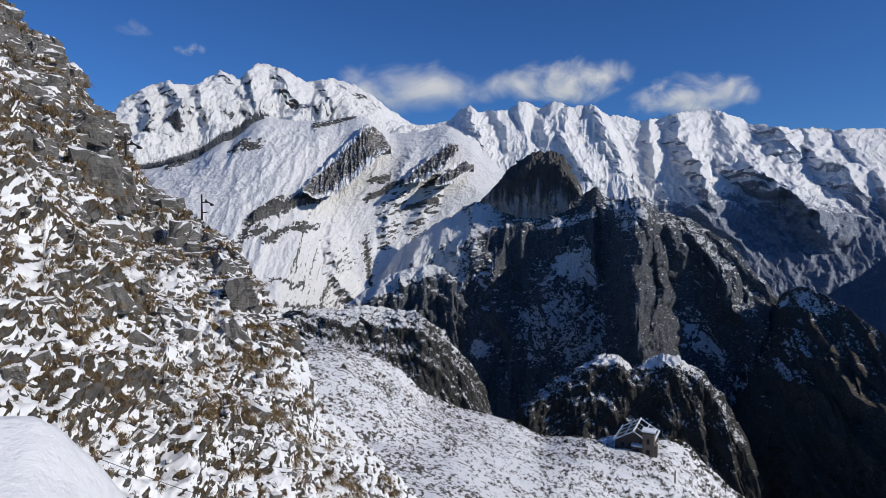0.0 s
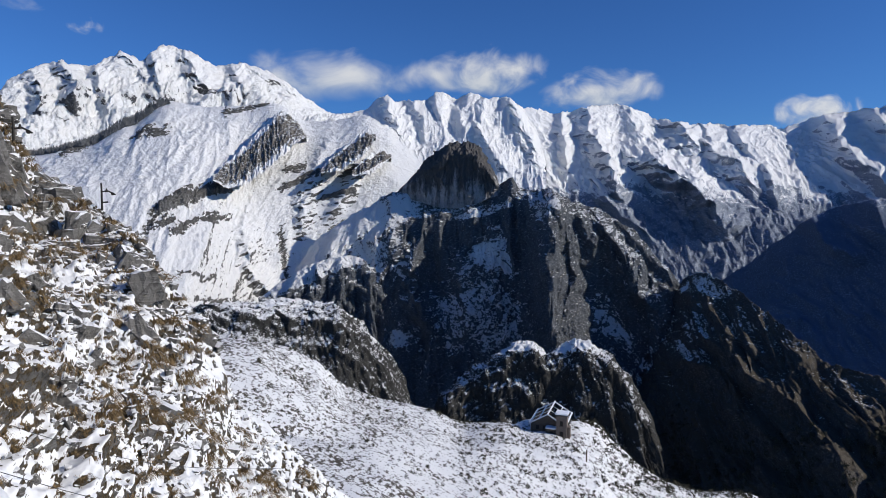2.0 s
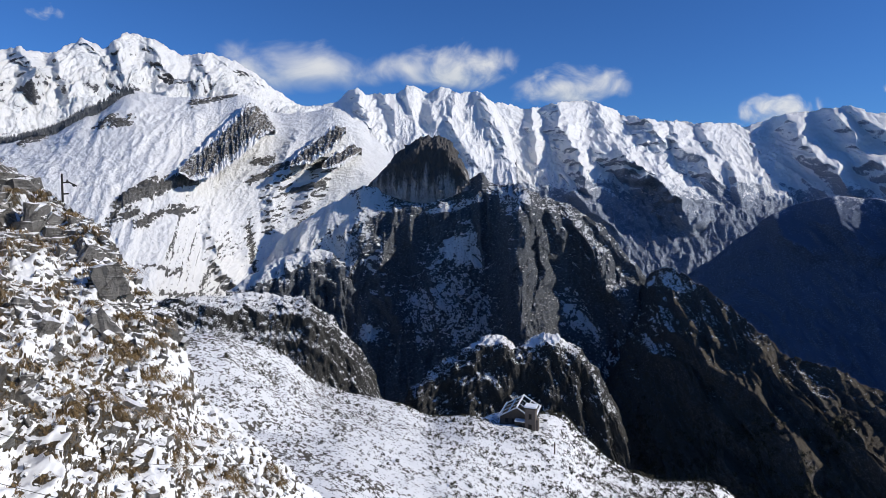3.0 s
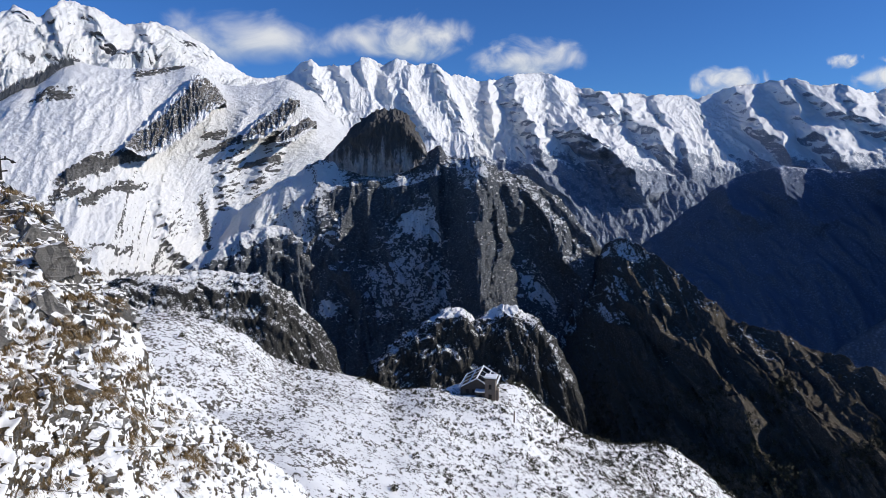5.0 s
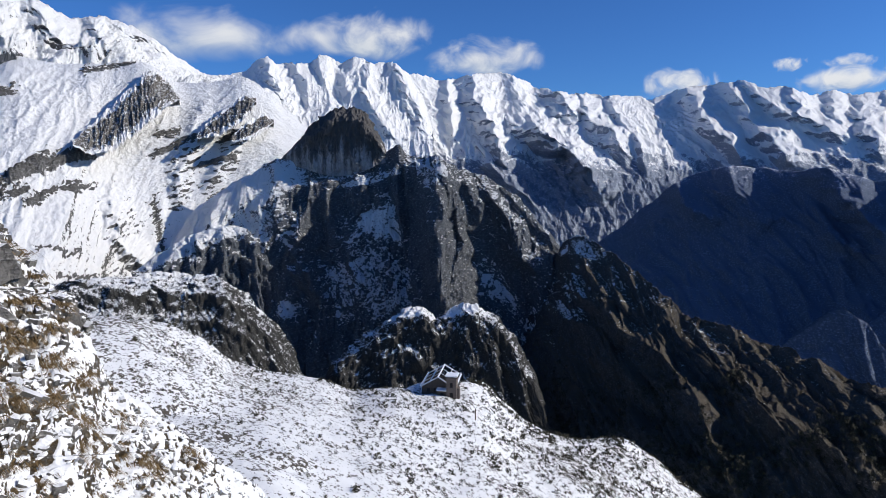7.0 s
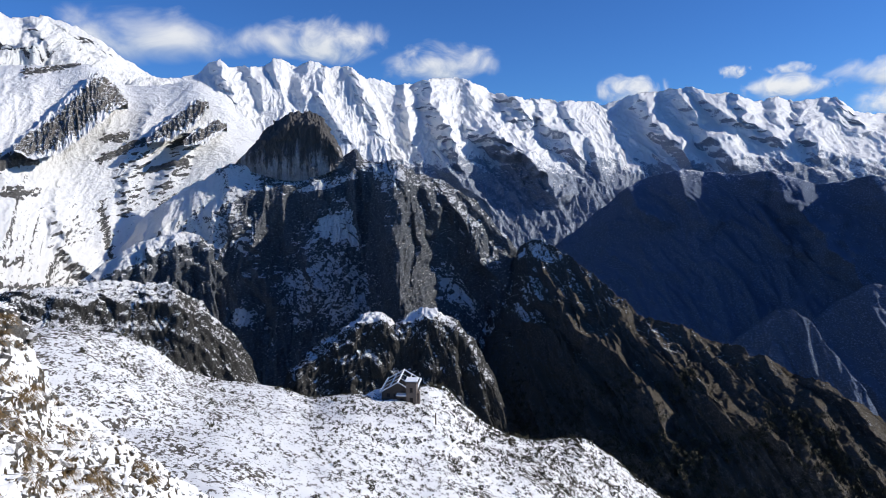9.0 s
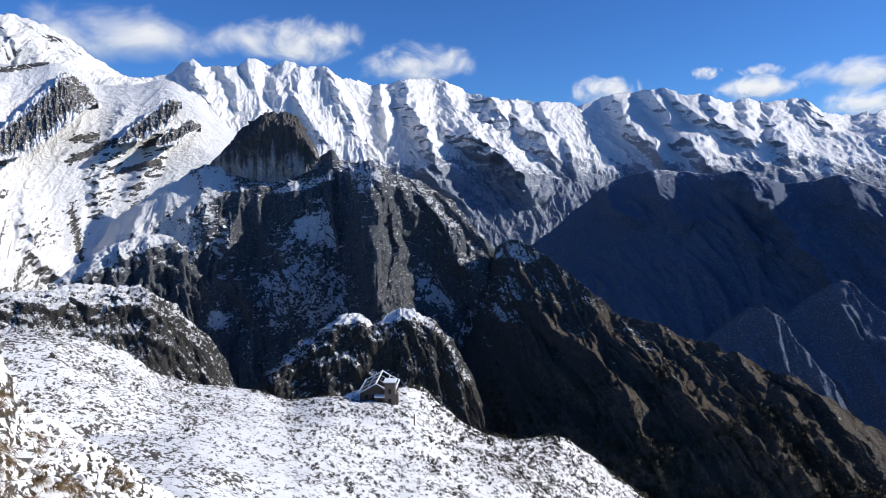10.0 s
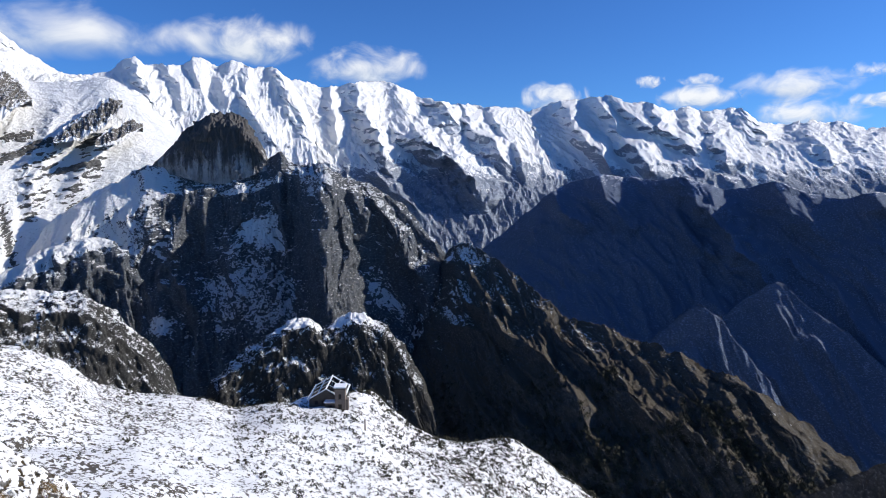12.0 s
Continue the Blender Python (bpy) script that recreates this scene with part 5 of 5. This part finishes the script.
def tuft(size, g, blades=34):
    """A drooping mat of dry grass that hangs downhill to the right."""
    vs, fs = [], []
    for _ in range(blades):
        a, r0 = g.uniform(0, 2 * np.pi), g.uniform(0, 0.5)
        out, tall = g.uniform(0.3, 0.75), g.uniform(0.2, 0.5)
        side = np.array((-np.sin(a), np.cos(a), 0)) * g.uniform(0.012, 0.03)
        foot = np.array((np.cos(a) * r0, np.sin(a) * r0, -0.1 - 0.2 * np.cos(a) * r0))
        mid = foot + np.array((np.cos(a) * out * 0.5 + 0.12, np.sin(a) * out * 0.5 - 0.05, tall))
        tip = foot + np.array((np.cos(a) * out + 0.35, np.sin(a) * out - 0.12, tall * g.uniform(-0.9, 0.3)))
        k = len(vs)
        vs += [foot - side, foot + side, mid - side, mid + side, tip]
        fs += [(k, k + 1, k + 3, k + 2), (k + 2, k + 3, k + 4)]
    return np.array(vs) * size, fs


TUFTS = [tuft(1.0, np.random.default_rng(300 + k)) for k in range(8)]
clumps = []
for k in range(11000):
    p, n, b, w, free = slope_place(0.03, 0.98, -40, -4)
    grassy = float(swell(p[1] / 3, (p[2] - p[0]) / 2.2, 77)) + 0.3 * w - 0.05 + 0.014 * (-b - 18)
    if not 0.6 < free < 1.5 or grassy < 0.02:
        continue
    v, f = TUFTS[int(rng.integers(8))]
    a = rng.uniform(-0.6, 0.6)
    spin = np.array(((np.cos(a), -np.sin(a), 0), (np.sin(a), np.cos(a), 0), (0, 0, 1)))
    size = float(rng.uniform(9, 24)) * float(np.hypot(p[0], p[1])) / 1108
    clumps.append((v @ spin.T * size + p, f))
tagged(joined("dry_grass", clumps, m_grass), "clumps of dry yellow-brown grass between the rocks", "grass", kind="stuff")

SHN = sheet_normals(SHP)


def scrub_piece(g, size):
    """A low shrub: upright sprays of small dark leaves."""
    vs, fs = [], []
    for _ in range(26):
        d = g.normal(0, 1, 3)
        d /= np.linalg.norm(d)
        p = d * g.uniform(0.2, 0.5) * (1, 1, 0.8) + (0, 0, 0.33)
        q = g.normal(0, 0.13, (3, 3))
        k = len(vs)
        vs += [p + q[0], p + q[1], p + q[2]]
        fs.append((k, k + 1, k + 2))
    return np.array(vs) * size, fs


SCRUB = [scrub_piece(np.random.default_rng(500 + k), 1.0) for k in range(8)]
bushes = []
for k in range(24000):
    i, j = rng.integers(0, len(SHB)), rng.integers(np.searchsorted(SHW, 0.0), len(SHW))
    p = SHP[i, j]
    reach = float(np.hypot(p[0], p[1]))
    if rng.random() > (reach / 150) ** 1.2:
        continue
    clump = float(swell(p[0] / 9, p[1] / 9, 61)) + 0.7 * float(swell(p[0] / 3, p[1] / 3, 63))
    right = float(np.clip((SHB[i] - 17) / 8, 0, 1))
    if clump + 0.12 * right < rng.uniform(-0.35, 0.75) or (SHB[i] < 9 and rng.random() < 0.7):
        continue
    size = float(rng.uniform(0.3, 0.85)) * (0.45 + 0.55 * reach / 120)
    if rng.random() < 0.05 + 0.12 * right:
        size *= 1.9
    v, f = SCRUB[int(rng.integers(8))]
    bushes.append((v * size + p, f))
tagged(joined("scrub", bushes, m_shrub), "low dark evergreen shrubs poking through the snow", "shrubs", kind="stuff")


thickets = []
for k in range(9000):
    i, j = rng.integers(0, len(SPB)), rng.integers(np.searchsorted(SPW, 0.15), len(SPW))
    p = SPP[i, j]
    low = float(SPW[j]) - 0.55 + 0.012 * (SPB[i] - 40)
    if float(swell(p[0] / 30, p[1] / 30, 91)) + low * 1.3 < rng.uniform(-0.1, 0.5):
        continue
    v, f = SCRUB[int(rng.integers(8))]
    thickets.append((v * float(rng.uniform(1.5, 4.2)) * (1, 1, 1.3) + p, f))
tagged(joined("thicket", thickets, m_shrub), "dark thickets and small trees on the lower spine", "trees", kind="stuff")


def fir(g, tall):
    vs, fs = [], []
    for ring in range(6):
        z0, z1 = 0.1 + ring * 0.14, 0.1 + ring * 0.14 + 0.24
        r = 0.2 * (1 - ring / 6.3)
        n = 7
        k = len(vs)
        for q in range(n):
            a = 2 * np.pi * (q + g.uniform(-0.3, 0.3)) / n
            vs.append(np.array((np.cos(a) * r * g.uniform(0.6, 1.2), np.sin(a) * r * g.uniform(0.6, 1.2), z0 + g.uniform(-0.03, 0.03))))
        vs.append(np.array((0, 0, z1)))
        fs += [(k + q, k + (q + 1) % n, k + n) for q in range(n)]
    k = len(vs)
    vs += [np.array((np.cos(a) * 0.025, np.sin(a) * 0.025, z)) for z in (-0.1, 0.3) for a in (0, 2.1, 4.2)]
    fs += [(k, k + 1, k + 4, k + 3), (k + 1, k + 2, k + 5, k + 4), (k + 2, k, k + 3, k + 5)]
    return np.array(vs) * tall, fs


FIRS = [fir(np.random.default_rng(700 + k), 1.0) for k in range(8)]
woods = []
for k in range(2000):
    b = float(rng.uniform(-25.8, -15.8))
    i = int(np.argmin(np.abs(SNB - b)))
    j = int(np.searchsorted(SNW, rng.uniform(-0.03, 0.02 + 0.06 * math.sin(math.pi * (b + 25.8) / 10))))
    v, f = FIRS[int(rng.integers(8))]
    woods.append((v * float(rng.uniform(4.5, 8.5)) * (1.3, 1.3, 1) + SNP[i, j], f))
tagged(joined("fir_wood", woods, m_fir), "band of dark firs along the snowy ridge", "trees", kind="stuff")


# ---- clouds, far behind the mountains ----
def cloud_material(seed, wisp):
    m = Nodes("cloud_glow")
    own = m.tree.nodes.new("ShaderNodeTexCoord").outputs["Generated"]
    mapped = m.tree.nodes.new("ShaderNodeMapping")
    m.put(mapped.inputs[0], own)
    mapped.inputs[1].default_value = (-0.5, 0, -0.5)
    split = m.tree.nodes.new("ShaderNodeSeparateXYZ")
    m.put(split.inputs[0], mapped.outputs[0])
    x, z = split.outputs[0], split.outputs[2]
    lump = m.place((3.2, 1, 1.5), (0, 0, 0), mapped.outputs[0])
    shift = m.tree.nodes.new("ShaderNodeVectorMath")
    m.put(shift.inputs[0], lump)
    shift.inputs[1].default_value = (seed * 3.7, seed * 1.9, 0)
    n = m.noise(0.8, 6, 0.5, shift.outputs[0], 0.5)
    fall = m.math("ADD", m.math("MULTIPLY", m.math("POWER", m.math("ABSOLUTE", x), 2.0), 4.0), m.math("MULTIPLY", m.math("POWER", m.math("ABSOLUTE", z), 2.0), 4.6))
    dense = m.math("SUBTRACT", m.math("MULTIPLY", n, 2.0), m.math("ADD", fall, 0.25 + wisp))
    alpha = m.ramp(dense, -0.05, 0.95 + 0.5 * wisp, 0.0, 0.97 - wisp)
    # Bluish underside and white top: the cloud's shading is put into its colour.
    shade = m.ramp(m.math("ADD", z, m.math("MULTIPLY", m.math("SUBTRACT", n, 0.5), 0.6)), -0.32, 0.12)
    # The sheet glows by itself in place of sunlight on the cloud.
    glow = m.tree.nodes.new("ShaderNodeEmission")
    m.put(glow.inputs[0], m.mix(shade, (0.50, 0.60, 0.75), (0.92, 0.94, 0.97)))
    glow.inputs[1].default_value = 0.86
    clear = m.tree.nodes.new("ShaderNodeBsdfTransparent")
    both = m.tree.nodes.new("ShaderNodeMixShader")
    m.put(both.inputs[0], alpha)
    m.put(both.inputs[1], clear.outputs[0])
    m.put(both.inputs[2], glow.outputs[0])
    m.put(m.tree.nodes["Material Output"].inputs[0], both.outputs[0])
    return m.mat


CLOUDS = [(-1.6, 11.5, 11.5, 3.0, 0.05), (11.2, 11.9, 6.8, 2.5, 0.0), (21.4, 10.0, 6.6, 2.2, 0.0), (-21.7, 13.9, 2.0, 0.95, 0.3), (-26.3, 15.0, 3.6, 1.2, 0.55), (37.8, 7.4, 3.6, 1.7, 0.0), (45.9, 8.5, 1.5, 0.8, 0.1), (50.0, 8.4, 2.0, 0.8, 0.1),
          (49.7, 7.1, 3.8, 1.4, 0.0), (56.6, 7.6, 5.6, 1.8, 0.0), (57.8, 5.3, 5.0, 1.8, 0.0), (61.8, 8.3, 1.8, 0.8, 0.1), (62.5, 6.1, 2.6, 0.9, 0.0), (67.0, 6.5, 4.0, 1.8, 0.0), (33.5, 6.3, 3.0, 0.8, 0.3)]
for k, (b, e, half, tall, wisp) in enumerate(CLOUDS):
    u, v = np.meshgrid(np.linspace(-1, 1, 40), np.linspace(-1, 1, 20), indexing="ij")
    reach = 4600 + 90 * np.cos(u * 1.5) * np.cos(v * 1.5) - 12 * k
    bb, ee = np.radians(u * half), np.radians(e + v * tall)
    pts = np.stack([reach * np.sin(bb), reach * np.cos(bb), EYE + reach * np.tan(ee)], -1)
    cl = grid_mesh("cloud", pts, 40, 20, cloud_material(k + 1, wisp))
    cl.rotation_euler = (0, 0, -radians(b))
    cl.visible_shadow = False
    tagged(cl, "thin white wisp of cloud in blue sky" if wisp > 0.2 else "white fair-weather cloud drifting over the snowy crest", "cloud", "clouds over the mountains")
